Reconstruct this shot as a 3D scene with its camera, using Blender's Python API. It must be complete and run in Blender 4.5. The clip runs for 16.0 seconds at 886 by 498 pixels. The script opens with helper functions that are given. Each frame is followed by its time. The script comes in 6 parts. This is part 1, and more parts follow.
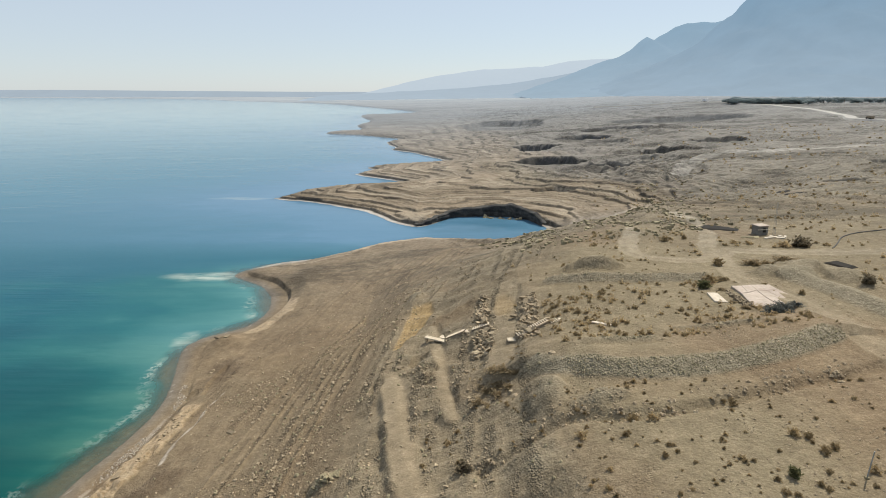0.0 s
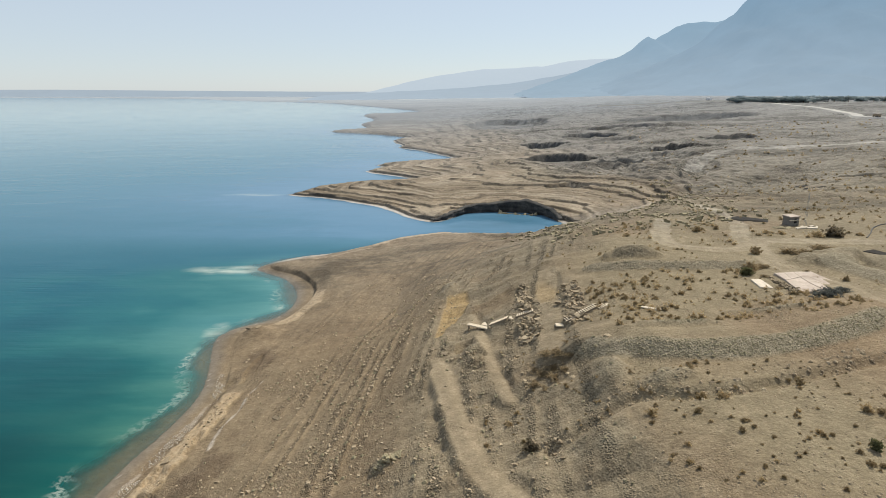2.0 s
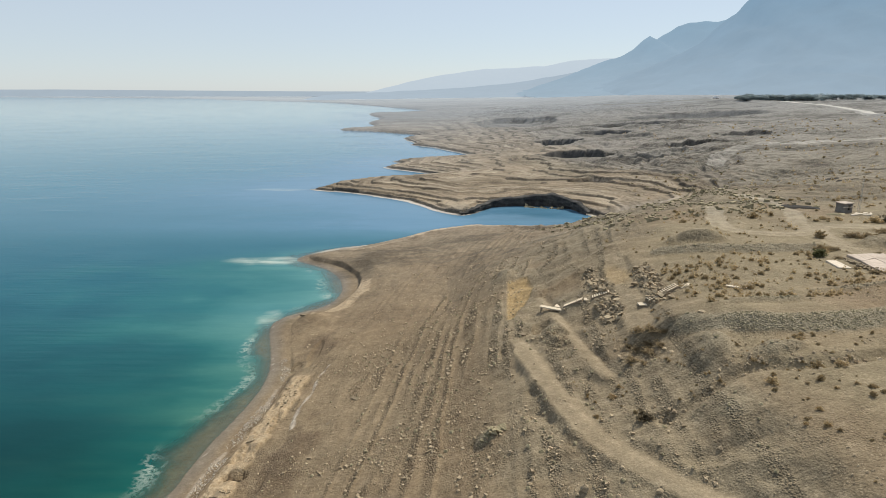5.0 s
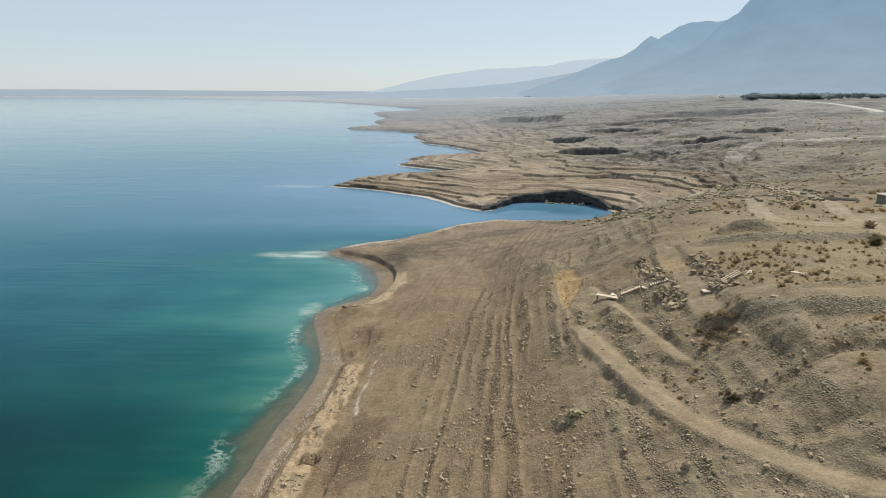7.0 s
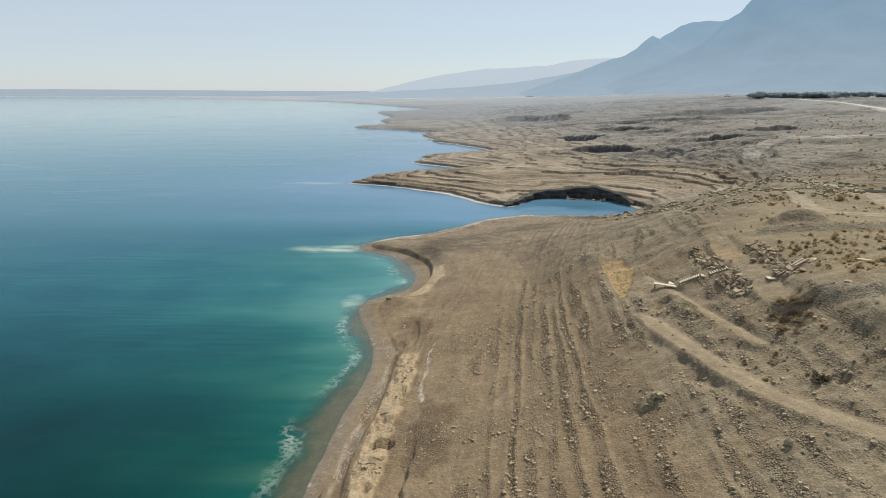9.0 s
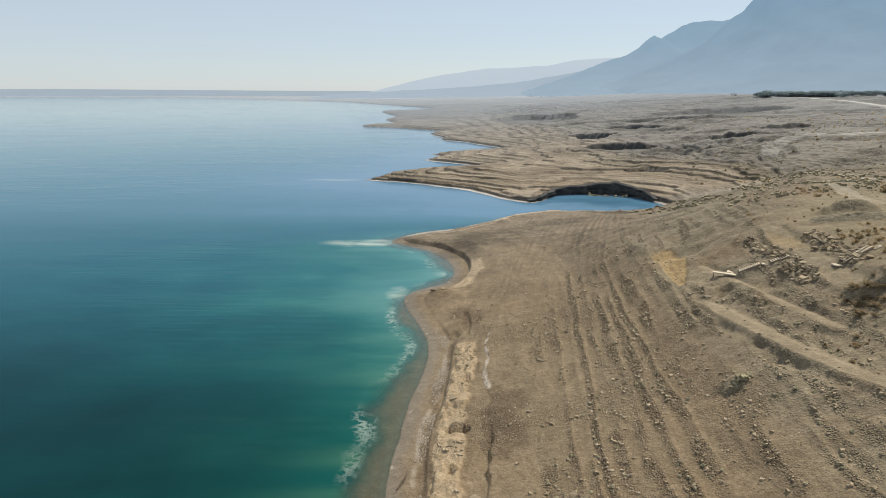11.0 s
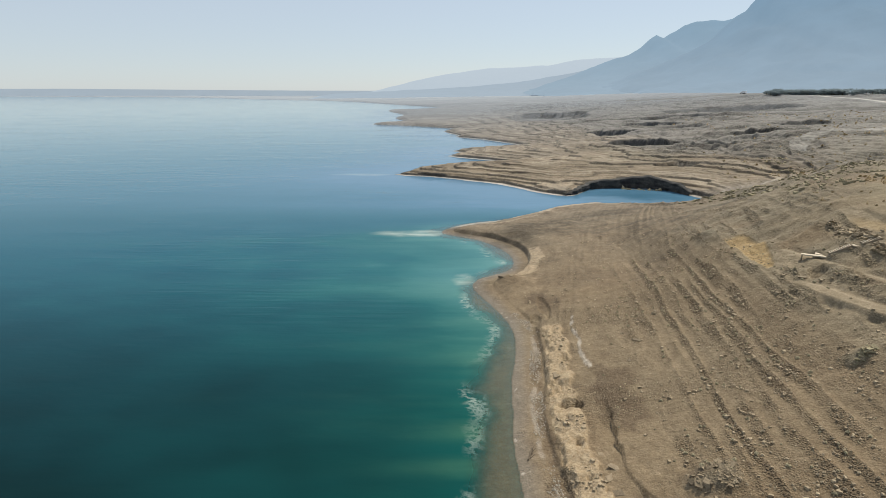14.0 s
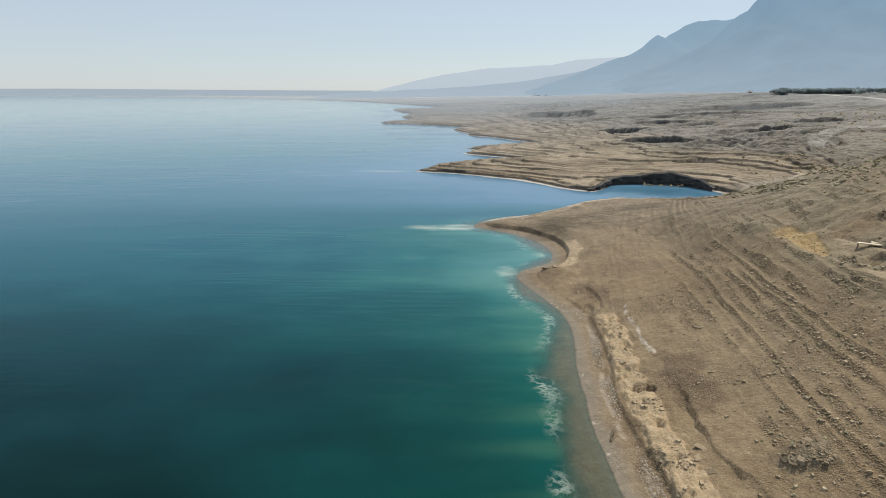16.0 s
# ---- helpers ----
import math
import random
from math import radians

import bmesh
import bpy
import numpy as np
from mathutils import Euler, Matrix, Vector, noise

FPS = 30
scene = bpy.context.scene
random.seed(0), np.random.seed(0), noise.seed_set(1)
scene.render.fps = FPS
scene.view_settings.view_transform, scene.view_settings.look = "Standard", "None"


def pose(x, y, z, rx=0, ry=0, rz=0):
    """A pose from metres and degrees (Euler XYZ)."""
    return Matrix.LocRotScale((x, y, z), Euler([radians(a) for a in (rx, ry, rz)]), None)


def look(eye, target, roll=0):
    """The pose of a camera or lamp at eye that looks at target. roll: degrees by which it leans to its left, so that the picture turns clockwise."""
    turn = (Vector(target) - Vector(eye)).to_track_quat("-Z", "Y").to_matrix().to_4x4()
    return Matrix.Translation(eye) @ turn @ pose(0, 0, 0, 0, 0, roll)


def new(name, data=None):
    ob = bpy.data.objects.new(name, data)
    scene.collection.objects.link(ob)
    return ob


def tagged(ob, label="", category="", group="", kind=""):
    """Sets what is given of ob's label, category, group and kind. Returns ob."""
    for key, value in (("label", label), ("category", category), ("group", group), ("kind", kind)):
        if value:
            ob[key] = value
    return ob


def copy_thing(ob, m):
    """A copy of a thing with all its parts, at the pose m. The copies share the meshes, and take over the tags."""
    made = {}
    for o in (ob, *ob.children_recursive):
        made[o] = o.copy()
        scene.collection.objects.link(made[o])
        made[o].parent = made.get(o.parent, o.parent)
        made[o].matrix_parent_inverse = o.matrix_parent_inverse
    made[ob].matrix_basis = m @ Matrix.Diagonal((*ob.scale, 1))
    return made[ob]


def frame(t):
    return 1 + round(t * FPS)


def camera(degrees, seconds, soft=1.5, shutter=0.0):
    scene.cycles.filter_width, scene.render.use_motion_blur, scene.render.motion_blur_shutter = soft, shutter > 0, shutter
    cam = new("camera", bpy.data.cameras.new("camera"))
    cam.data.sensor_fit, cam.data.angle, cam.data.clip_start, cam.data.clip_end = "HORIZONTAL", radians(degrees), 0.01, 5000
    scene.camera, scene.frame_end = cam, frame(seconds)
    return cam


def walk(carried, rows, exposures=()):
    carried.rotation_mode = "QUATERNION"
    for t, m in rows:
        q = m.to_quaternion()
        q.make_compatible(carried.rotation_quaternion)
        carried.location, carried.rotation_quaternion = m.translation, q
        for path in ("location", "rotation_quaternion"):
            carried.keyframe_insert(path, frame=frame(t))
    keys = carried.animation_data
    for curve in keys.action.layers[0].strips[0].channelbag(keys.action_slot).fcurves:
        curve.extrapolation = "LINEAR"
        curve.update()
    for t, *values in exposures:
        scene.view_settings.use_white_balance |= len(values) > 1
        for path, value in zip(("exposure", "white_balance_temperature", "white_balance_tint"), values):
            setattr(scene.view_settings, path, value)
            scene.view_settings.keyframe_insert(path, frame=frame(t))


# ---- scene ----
EXPOSURE = 0.20
cam = camera(72.0, 16.0, 0.75)
ROWS = [
    (0.0, 0.000, 0.000, 40.000),
    (0.5, -1.243, -0.180, 39.666),
    (1.0, -2.496, -0.347, 39.332),
    (1.5, -3.750, -0.528, 38.997),
    (2.0, -5.004, -0.705, 38.673),
    (2.5, -6.308, -0.906, 38.352),
    (3.0, -7.651, -1.083, 38.026),
    (3.5, -9.055, -1.256, 37.708),
    (4.0, -10.576, -1.438, 37.401),
    (6.5, -18.764, -2.410, 35.934),
    (7.0, -20.556, -2.629, 35.630),
    (7.5, -22.282, -2.870, 35.336),
    (8.0, -24.058, -3.095, 35.052),
    (8.5, -25.879, -3.327, 34.784),
    (9.0, -27.700, -3.562, 34.506),
    (11.5, -37.002, -4.719, 33.020),
    (12.0, -38.925, -4.956, 32.700),
    (12.5, -40.859, -5.216, 32.386),
    (13.0, -42.777, -5.463, 32.075),
    (13.5, -44.667, -5.737, 31.763),
    (14.0, -46.530, -6.001, 31.478),
    (14.5, -48.393, -6.247, 31.170),
    (15.0, -50.257, -6.573, 30.897),
    (15.5, -52.131, -6.817, 30.594),
    (16.0, -54.000, -7.073, 30.295),
]
walk(cam, [(t, pose(x, y, z, 75.553, 0, 0)) for t, x, y, z in ROWS], [(0.0, EXPOSURE, 6650, 10), (16.0, EXPOSURE - 0.09, 6650, 10)])

# ---- daylight: a high hazy sun ahead and to the right, clear pale sky ----
SUN_TO = Vector((0.44, 0.46, 0.77)).normalized()
world = bpy.data.worlds.new("world")
scene.world = world
world.use_nodes = True
sky = world.node_tree.nodes.new("ShaderNodeTexSky")
sky.sky_type, sky.sun_disc = "NISHITA", False
sky.sun_elevation = math.asin(SUN_TO.z)
sky.sun_rotation = math.atan2(SUN_TO.x, SUN_TO.y)
sky.altitude, sky.air_density, sky.dust_density, sky.ozone_density = 900, 1.0, 0.6, 4.5
world.node_tree.nodes["Background"].inputs["Strength"].default_value = 0.088
veil = world.node_tree.nodes.new("ShaderNodeMix")      # thin even haze over the whole sky
veil.data_type = "RGBA"
veil.inputs["Factor"].default_value = 0.6
veil.inputs["B"].default_value = (7.1, 7.9, 8.6, 1)
world.node_tree.links.new(sky.outputs[0], veil.inputs["A"])
world.node_tree.links.new(veil.outputs["Result"], world.node_tree.nodes["Background"].inputs["Color"])
sun_data = bpy.data.lights.new("sun", "SUN")
sun_data.energy, sun_data.angle, sun_data.color = 4.1, radians(0.8), (1.0, 0.94, 0.80)
sun = new("sun", sun_data)
sun.matrix_world = look(SUN_TO * 100, (0, 0, 0))


# ---- materials ----
class Nodes:
    """Short ways to write a node material."""

    def __init__(self, name):
        self.mat = bpy.data.materials.new(name)
        self.mat.use_nodes = True
        self.tree = self.mat.node_tree
        self.bsdf = self.tree.nodes["Principled BSDF"]
        self.out = self.tree.nodes["Material Output"]
        self.place = self.tree.nodes.new("ShaderNodeNewGeometry").outputs["Position"]

    def put(self, socket, value):
        if isinstance(value, bpy.types.NodeSocket):
            self.tree.links.new(value, socket)
        elif isinstance(value, (tuple, list)) and len(value) == 3 and socket.type == "RGBA":
            socket.default_value = (*value, 1)
        else:
            socket.default_value = value

    def noise(self, scale, detail=4, rough=0.55, stretch=None, where=None):
        n = self.tree.nodes.new("ShaderNodeTexNoise")
        n.inputs["Scale"].default_value, n.inputs["Detail"].default_value, n.inputs["Roughness"].default_value = scale, detail, rough
        self.put(n.inputs["Vector"], self.stretched(stretch, where))
        return n.outputs["Fac"]

    def cells(self, scale, stretch=None, feature="F1", out="Distance"):
        n = self.tree.nodes.new("ShaderNodeTexVoronoi")
        n.feature = feature
        n.inputs["Scale"].default_value = scale
        self.put(n.inputs["Vector"], self.stretched(stretch))
        return n.outputs[out]

    def stretched(self, stretch, where=None):
        if not stretch:
            return where or self.place
        n = self.tree.nodes.new("ShaderNodeVectorMath")
        n.operation = "MULTIPLY"
        self.put(n.inputs[0], where or self.place)
        n.inputs[1].default_value = stretch
        return n.outputs[0]

    def span(self, value, a, b, lo=0.0, hi=1.0):
        n = self.tree.nodes.new("ShaderNodeMapRange")
        self.put(n.inputs["Value"], value)
        for key, v in (("From Min", a), ("From Max", b), ("To Min", lo), ("To Max", hi)):
            n.inputs[key].default_value = v
        return n.outputs[0]

    def calc(self, kind, a, b=0.0):
        n = self.tree.nodes.new("ShaderNodeMath")
        n.operation = kind
        self.put(n.inputs[0], a)
        self.put(n.inputs[1], b)
        return n.outputs[0]

    def mix(self, factor, a, b, blend="MIX"):
        n = self.tree.nodes.new("ShaderNodeMix")
        n.data_type, n.blend_type = "RGBA", blend
        self.put(n.inputs["Factor"], factor)
        self.put(n.inputs["A"], a)
        self.put(n.inputs["B"], b)
        return n.outputs["Result"]

    def layer(self, name):
        n = self.tree.nodes.new("ShaderNodeAttribute")
        n.attribute_name = name
        split = self.tree.nodes.new("ShaderNodeSeparateColor")
        self.tree.links.new(n.outputs["Color"], split.inputs[0])
        return (*split.outputs, n.outputs["Alpha"])

    def bump(self, height, distance, strength=1.0, normal=None):
        n = self.tree.nodes.new("ShaderNodeBump")
        n.inputs["Distance"].default_value, n.inputs["Strength"].default_value = distance, strength
        self.put(n.inputs["Height"], height)
        if normal:
            self.put(n.inputs["Normal"], normal)
        return n.outputs[0]

    def done(self, color=None, rough=None, normal=None, **more):
        for key, value in (("Base Color", color), ("Roughness", rough), ("Normal", normal)):
            if value is not None:
                self.put(self.bsdf.inputs[key], value)
        for key, value in more.items():
            self.put(self.bsdf.inputs[key.replace("_", " ")], value)
        return self.mat


def ground_material():
    n = Nodes("stony desert ground")
    track, grey, salt, wet = n.layer("zone_a")
    plain, yellow, brown, white = n.layer("zone_b")
    strata, painted_shade, mud_and_shade, ledge = n.layer("zone_c")
    fine, mid, large = n.noise(2.6, 6, 0.65), n.noise(0.35, 5, 0.6), n.noise(0.05, 4)
    streak = n.noise(0.5, 5, 0.6, (1.0, 0.22, 1.0))
    where = n.tree.nodes.new("ShaderNodeSeparateXYZ")
    n.put(where.inputs[0], n.place)
    c = n.mix(n.span(mid, 0.3, 0.7), (0.192, 0.134, 0.079), (0.272, 0.197, 0.120))
    c = n.mix(n.span(streak, 0.42, 0.7, 0, 0.5), c, (0.18, 0.13, 0.078))
    c = n.mix(n.span(large, 0.35, 0.7, 0, 0.5), c, (0.255, 0.207, 0.138))
    # the far brown is darker, since it also paints shade on scarp faces
    c = n.mix(n.calc("MULTIPLY", brown, n.span(where.outputs[1], 140, 200, 0.75, 0.8)), c, n.mix(n.span(where.outputs[1], 140, 200), (0.138, 0.097, 0.058), (0.085, 0.068, 0.05)))
    # beds of pale and darker marl laid bare along the old shorelines
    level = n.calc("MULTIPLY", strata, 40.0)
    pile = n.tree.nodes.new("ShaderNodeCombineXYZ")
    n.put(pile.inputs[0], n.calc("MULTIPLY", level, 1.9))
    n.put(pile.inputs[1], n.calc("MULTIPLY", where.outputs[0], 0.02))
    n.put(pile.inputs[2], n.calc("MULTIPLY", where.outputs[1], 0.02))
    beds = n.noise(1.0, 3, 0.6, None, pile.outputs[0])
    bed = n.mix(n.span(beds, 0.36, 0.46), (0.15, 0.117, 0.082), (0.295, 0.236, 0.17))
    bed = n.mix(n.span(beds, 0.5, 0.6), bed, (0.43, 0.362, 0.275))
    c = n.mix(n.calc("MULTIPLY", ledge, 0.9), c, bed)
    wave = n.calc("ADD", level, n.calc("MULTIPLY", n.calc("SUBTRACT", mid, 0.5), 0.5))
    # thin dark lines paint the shadow that ledges would cast
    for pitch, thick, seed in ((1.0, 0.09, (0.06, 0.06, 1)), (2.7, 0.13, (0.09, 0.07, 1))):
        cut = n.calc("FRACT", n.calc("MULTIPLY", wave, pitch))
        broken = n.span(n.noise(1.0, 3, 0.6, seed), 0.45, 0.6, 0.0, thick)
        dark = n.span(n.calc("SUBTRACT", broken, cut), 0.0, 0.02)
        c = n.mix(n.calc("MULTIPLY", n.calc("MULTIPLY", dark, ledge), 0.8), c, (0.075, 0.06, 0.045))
    c = n.mix(n.calc("MULTIPLY", plain, 0.75), c, n.mix(mid, (0.203, 0.170, 0.108), (0.275, 0.229, 0.147)))
    c = n.mix(n.calc("MULTIPLY", grey, 0.8), c, n.mix(mid, (0.215, 0.190, 0.135), (0.30, 0.268, 0.193)))
    c = n.mix(n.calc("MULTIPLY", track, n.span(where.outputs[1], 58, 66, 0.75, 1.0)), c, n.mix(n.span(where.outputs[1], 70, 130), n.mix(mid, (0.262, 0.214, 0.144), (0.335, 0.28, 0.195)), (0.43, 0.385, 0.305)))
    c = n.mix(n.calc("MULTIPLY", yellow, 0.85), c, (0.40, 0.275, 0.125))
    c = n.mix(salt, c, n.mix(n.span(fine, 0.35, 0.65), (0.34, 0.245, 0.145), (0.50, 0.395, 0.265)))
    c = n.mix(n.calc("MULTIPLY", wet, 0.75), c, n.mix(mid, (0.142, 0.122, 0.097), (0.20, 0.174, 0.14)))
    # dark earth, and the shade of a small pit put in with it
    c = n.mix(n.calc("MULTIPLY", mud_and_shade, 0.85), c, n.mix(mid, (0.075, 0.05, 0.03), (0.13, 0.088, 0.054)))
    # near-black put on pit walls, scarps and risers in place of shade
    c = n.mix(painted_shade, c, n.mix(n.span(mid, 0.4, 0.7), (0.022, 0.023, 0.026), (0.06, 0.058, 0.054)))
    c = n.mix(white, c, (0.72, 0.66, 0.58))
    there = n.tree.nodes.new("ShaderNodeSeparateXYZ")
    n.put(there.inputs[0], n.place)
    fade = n.tree.nodes.new("ShaderNodeHueSaturation")       # distance haze put into the colour: greyer further off
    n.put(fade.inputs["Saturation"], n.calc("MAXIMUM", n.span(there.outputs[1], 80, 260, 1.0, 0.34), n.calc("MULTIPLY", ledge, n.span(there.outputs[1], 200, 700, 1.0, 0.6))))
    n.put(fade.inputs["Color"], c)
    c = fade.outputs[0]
    # blue-grey haze painted into the far plain's base colour
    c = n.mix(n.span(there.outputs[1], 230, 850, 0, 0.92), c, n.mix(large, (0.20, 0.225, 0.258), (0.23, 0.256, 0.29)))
    # scrub and stony ground in long uneven drifts over the plain
    drift = n.calc("ADD", n.calc("MULTIPLY", n.noise(0.028, 6, 0.68, (0.45, 1.0, 1.0)), 0.6), n.calc("MULTIPLY", n.noise(0.15, 5, 0.68, (0.5, 1.0, 1.0)), 0.4))
    drift = n.calc("MULTIPLY", n.span(drift, 0.47, 0.56), n.calc("MULTIPLY", n.span(there.outputs[1], 68, 108), n.span(ledge, 0.0, 0.7, 0.9, 0.45)))
    c = n.mix(n.calc("MULTIPLY", drift, n.span(there.outputs[1], 600, 1800, 1.0, 0.3)), c, n.mix(1.0, c, (0.40, 0.41, 0.42), "MULTIPLY"))
    # pebbles: each its own tone
    patch = n.noise(0.9, 8, 0.72)
    c = n.mix(n.span(patch, 0.36, 0.62, 0.34, 0.0), c, n.mix(1.0, c, (0.34, 0.30, 0.25), "MULTIPLY"))
    c = n.mix(n.span(patch, 0.52, 0.75, 0.0, 0.22), c, n.mix(1.0, c, (0.25, 0.22, 0.17), "ADD"))
    grain = n.noise(5.5, 7, 0.75)
    c = n.mix(n.span(grain, 0.34, 0.48, 0.45, 0.0), c, n.mix(1.0, c, (0.35, 0.32, 0.28), "MULTIPLY"))
    c = n.mix(n.span(grain, 0.54, 0.70, 0.0, 0.28), c, n.mix(1.0, c, (0.36, 0.31, 0.24), "ADD"))
    for size, low, high in ((5.4, 0.68, 1.36), (12.0, 0.72, 1.30)):
        tone = n.tree.nodes.new("ShaderNodeSeparateColor")
        n.put(tone.inputs[0], n.cells(size, out="Color"))
        shade = n.tree.nodes.new("ShaderNodeCombineColor")
        for k in range(3):
            n.put(shade.inputs[k], n.span(tone.outputs[0], 0, 1, low, high))
        c = n.mix(n.span(n.calc("MAXIMUM", brown, n.calc("MULTIPLY", grey, 0.35)), 0.1, 0.9, 0.22, 0.9), c, n.mix(1.0, c, shade.outputs[0], "MULTIPLY"))
    strewn = n.span(n.calc("MAXIMUM", brown, n.calc("MULTIPLY", grey, 0.45)), 0.0, 0.6, 0.25, 1.0)
    for size, wide, tint in ((2.9, 0.17, (0.44, 0.355, 0.24)), (4.6, 0.16, (0.38, 0.305, 0.205)), (3.7, 0.15, (0.075, 0.055, 0.036))):
        dot = n.calc("MULTIPLY", n.span(n.cells(size), wide, wide + 0.03, 0.55, 0.0), n.calc("MULTIPLY", strewn, n.span(wet, 0.0, 0.3, 1.0, 0.1)))
        c = n.mix(dot, c, tint)
    speck = n.calc("MULTIPLY", n.span(n.cells(1.7), 0.04, 0.09, 1, 0), n.span(salt, 0, 0.5, 1, 0))
    c = n.mix(n.calc("MULTIPLY", speck, n.calc("SUBTRACT", 0.55, n.calc("MULTIPLY", plain, 0.3))), c, (0.13, 0.10, 0.07))
    c = n.mix(n.span(fine, 0.25, 0.75, 0.0, 0.5), c, n.mix(0.6, c, (0.10, 0.08, 0.055)))
    # the haze again, stronger, over everything beyond 600 m
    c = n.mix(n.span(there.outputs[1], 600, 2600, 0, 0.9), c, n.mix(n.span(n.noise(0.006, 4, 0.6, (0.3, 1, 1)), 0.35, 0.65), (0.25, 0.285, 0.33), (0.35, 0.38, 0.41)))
    smooth = n.calc("MAXIMUM", track, wet)
    pebbles = n.calc("MULTIPLY", n.span(n.cells(5.4), 0.0, 0.6, 1.0, 0.0), n.span(n.calc("MAXIMUM", brown, n.calc("MULTIPLY", grey, 0.35)), 0.1, 0.9, 0.1, 0.7))
    lumps = n.calc("ADD", n.calc("ADD", n.calc("MULTIPLY", n.cells(2.1), 0.2), pebbles), n.calc("ADD", n.calc("MULTIPLY", fine, 0.6), mid))
    power = n.calc("MULTIPLY", n.span(n.calc("MAXIMUM", smooth, n.calc("MULTIPLY", ledge, 0.8)), 0, 1, 1.0, 0.35), n.span(brown, 0, 0.8, 0.7, 1.0))
    b = n.tree.nodes.new("ShaderNodeBump")
    b.inputs["Distance"].default_value = 0.3
    n.put(b.inputs["Strength"], power)
    n.put(b.inputs["Height"], lumps)
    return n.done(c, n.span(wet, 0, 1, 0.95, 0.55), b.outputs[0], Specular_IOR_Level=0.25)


def water_material():
    n = Nodes("salt lake water")
    shallow, foam, clear, near = n.layer("zone_w")
    haze, plumes, _, _ = n.layer("zone_v")
    drift = n.noise(0.05, 4, 0.6, (0.35, 1.0, 1.0))
    cloud = n.noise(0.16, 4, 0.6, (0.55, 1.0, 1.0))
    plume = n.noise(0.2, 4, 0.6, (0.35, 1.0, 1.0))
    s = n.calc("MULTIPLY", shallow, n.calc("MULTIPLY", n.span(cloud, 0.3, 0.7, 0.9, 1.08), n.span(plume, 0.34, 0.66, 0.9, 1.08)))
    # paler and bluer further off: reflected sky put into the base colour
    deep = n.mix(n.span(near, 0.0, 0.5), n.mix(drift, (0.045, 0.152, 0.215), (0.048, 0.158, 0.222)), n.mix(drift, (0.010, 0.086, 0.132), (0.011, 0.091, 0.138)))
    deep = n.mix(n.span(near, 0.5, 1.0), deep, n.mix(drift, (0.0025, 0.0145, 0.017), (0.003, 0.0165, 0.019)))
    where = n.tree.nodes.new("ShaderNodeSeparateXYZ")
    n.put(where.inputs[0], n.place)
    # paled again far out for sky reflection and haze
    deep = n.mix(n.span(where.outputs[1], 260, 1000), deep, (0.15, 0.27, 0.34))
    bay = n.span(where.outputs[1], 48, 98)
    off = n.span(where.outputs[1], 130, 165)          # the far bays are paler, for the bright sky they would reflect
    c = n.mix(n.span(s, 0.0, 0.5), deep, n.mix(off, n.mix(bay, (0.005, 0.078, 0.069), (0.022, 0.125, 0.142)), (0.085, 0.185, 0.285)))
    c = n.mix(n.span(s, 0.4, 1.1), c, n.mix(off, n.mix(bay, (0.055, 0.16, 0.12), (0.085, 0.225, 0.24)), (0.12, 0.22, 0.33)))
    c = n.mix(n.calc("MULTIPLY", plumes, n.span(n.noise(0.3, 4, 0.6, (0.3, 1, 1)), 0.3, 0.65, 0.35, 0.9)), c, n.mix(bay, (0.070, 0.175, 0.108), (0.13, 0.28, 0.26)))
    lace = n.calc("MULTIPLY", n.calc("MULTIPLY", n.span(n.calc("ABSOLUTE", n.calc("SUBTRACT", n.noise(0.55, 6, 0.62), 0.5)), 0.0, 0.075, 0.9, 0.0), n.span(n.noise(0.2, 3, 0.6), 0.38, 0.6, 0.3, 1.0)), n.span(foam, 0.02, 0.7, 0.0, 0.95))
    soft = n.calc("MULTIPLY", n.span(haze, 0.03, 0.5, 0.0, 0.75), n.span(n.noise(0.35, 5, 0.65, (0.25, 1, 1)), 0.36, 0.62))
    lace = n.calc("MAXIMUM", lace, soft)
    c = n.mix(n.calc("MINIMUM", lace, 1.0), c, (0.43, 0.48, 0.43))
    train = n.calc("MULTIPLY", n.noise(0.75, 2, 0.4, (0.10, 1.0, 1.0)), n.span(n.noise(0.03, 3, 0.6, (0.6, 1.0, 1.0)), 0.48, 0.62, 0.0, 3.4))
    ripple = n.calc("ADD", n.calc("ADD", n.noise(0.9, 3, 0.5, (0.45, 1.0, 1.0)), train), n.calc("MULTIPLY", n.noise(0.22, 3, 0.5, (0.3, 1.0, 1.0)), 1.4))
    n.done(c, 0.06, n.bump(ripple, 0.07, 0.4), IOR=1.08, Specular_IOR_Level=0.5)
    see = n.tree.nodes.new("ShaderNodeBsdfTransparent")
    see.inputs[0].default_value = (0.90, 0.94, 0.91, 1)
    mix = n.tree.nodes.new("ShaderNodeMixShader")
    n.put(mix.inputs[0], n.calc("MULTIPLY", clear, n.span(lace, 0, 1, 0.92, 0.2)))
    n.tree.links.new(n.bsdf.outputs[0], mix.inputs[1])
    gloss = n.tree.nodes.new("ShaderNodeBsdfGlossy")
    gloss.inputs["Roughness"].default_value = 0.08
    rim = n.tree.nodes.new("ShaderNodeFresnel")
    rim.inputs["IOR"].default_value = 1.33
    top = n.tree.nodes.new("ShaderNodeMixShader")
    n.put(top.inputs[0], rim.outputs[0])
    n.tree.links.new(see.outputs[0], top.inputs[1])
    n.tree.links.new(gloss.outputs[0], top.inputs[2])
    n.tree.links.new(top.outputs[0], mix.inputs[2])
    n.tree.links.new(mix.outputs[0], n.out.inputs[0])
    return n.mat


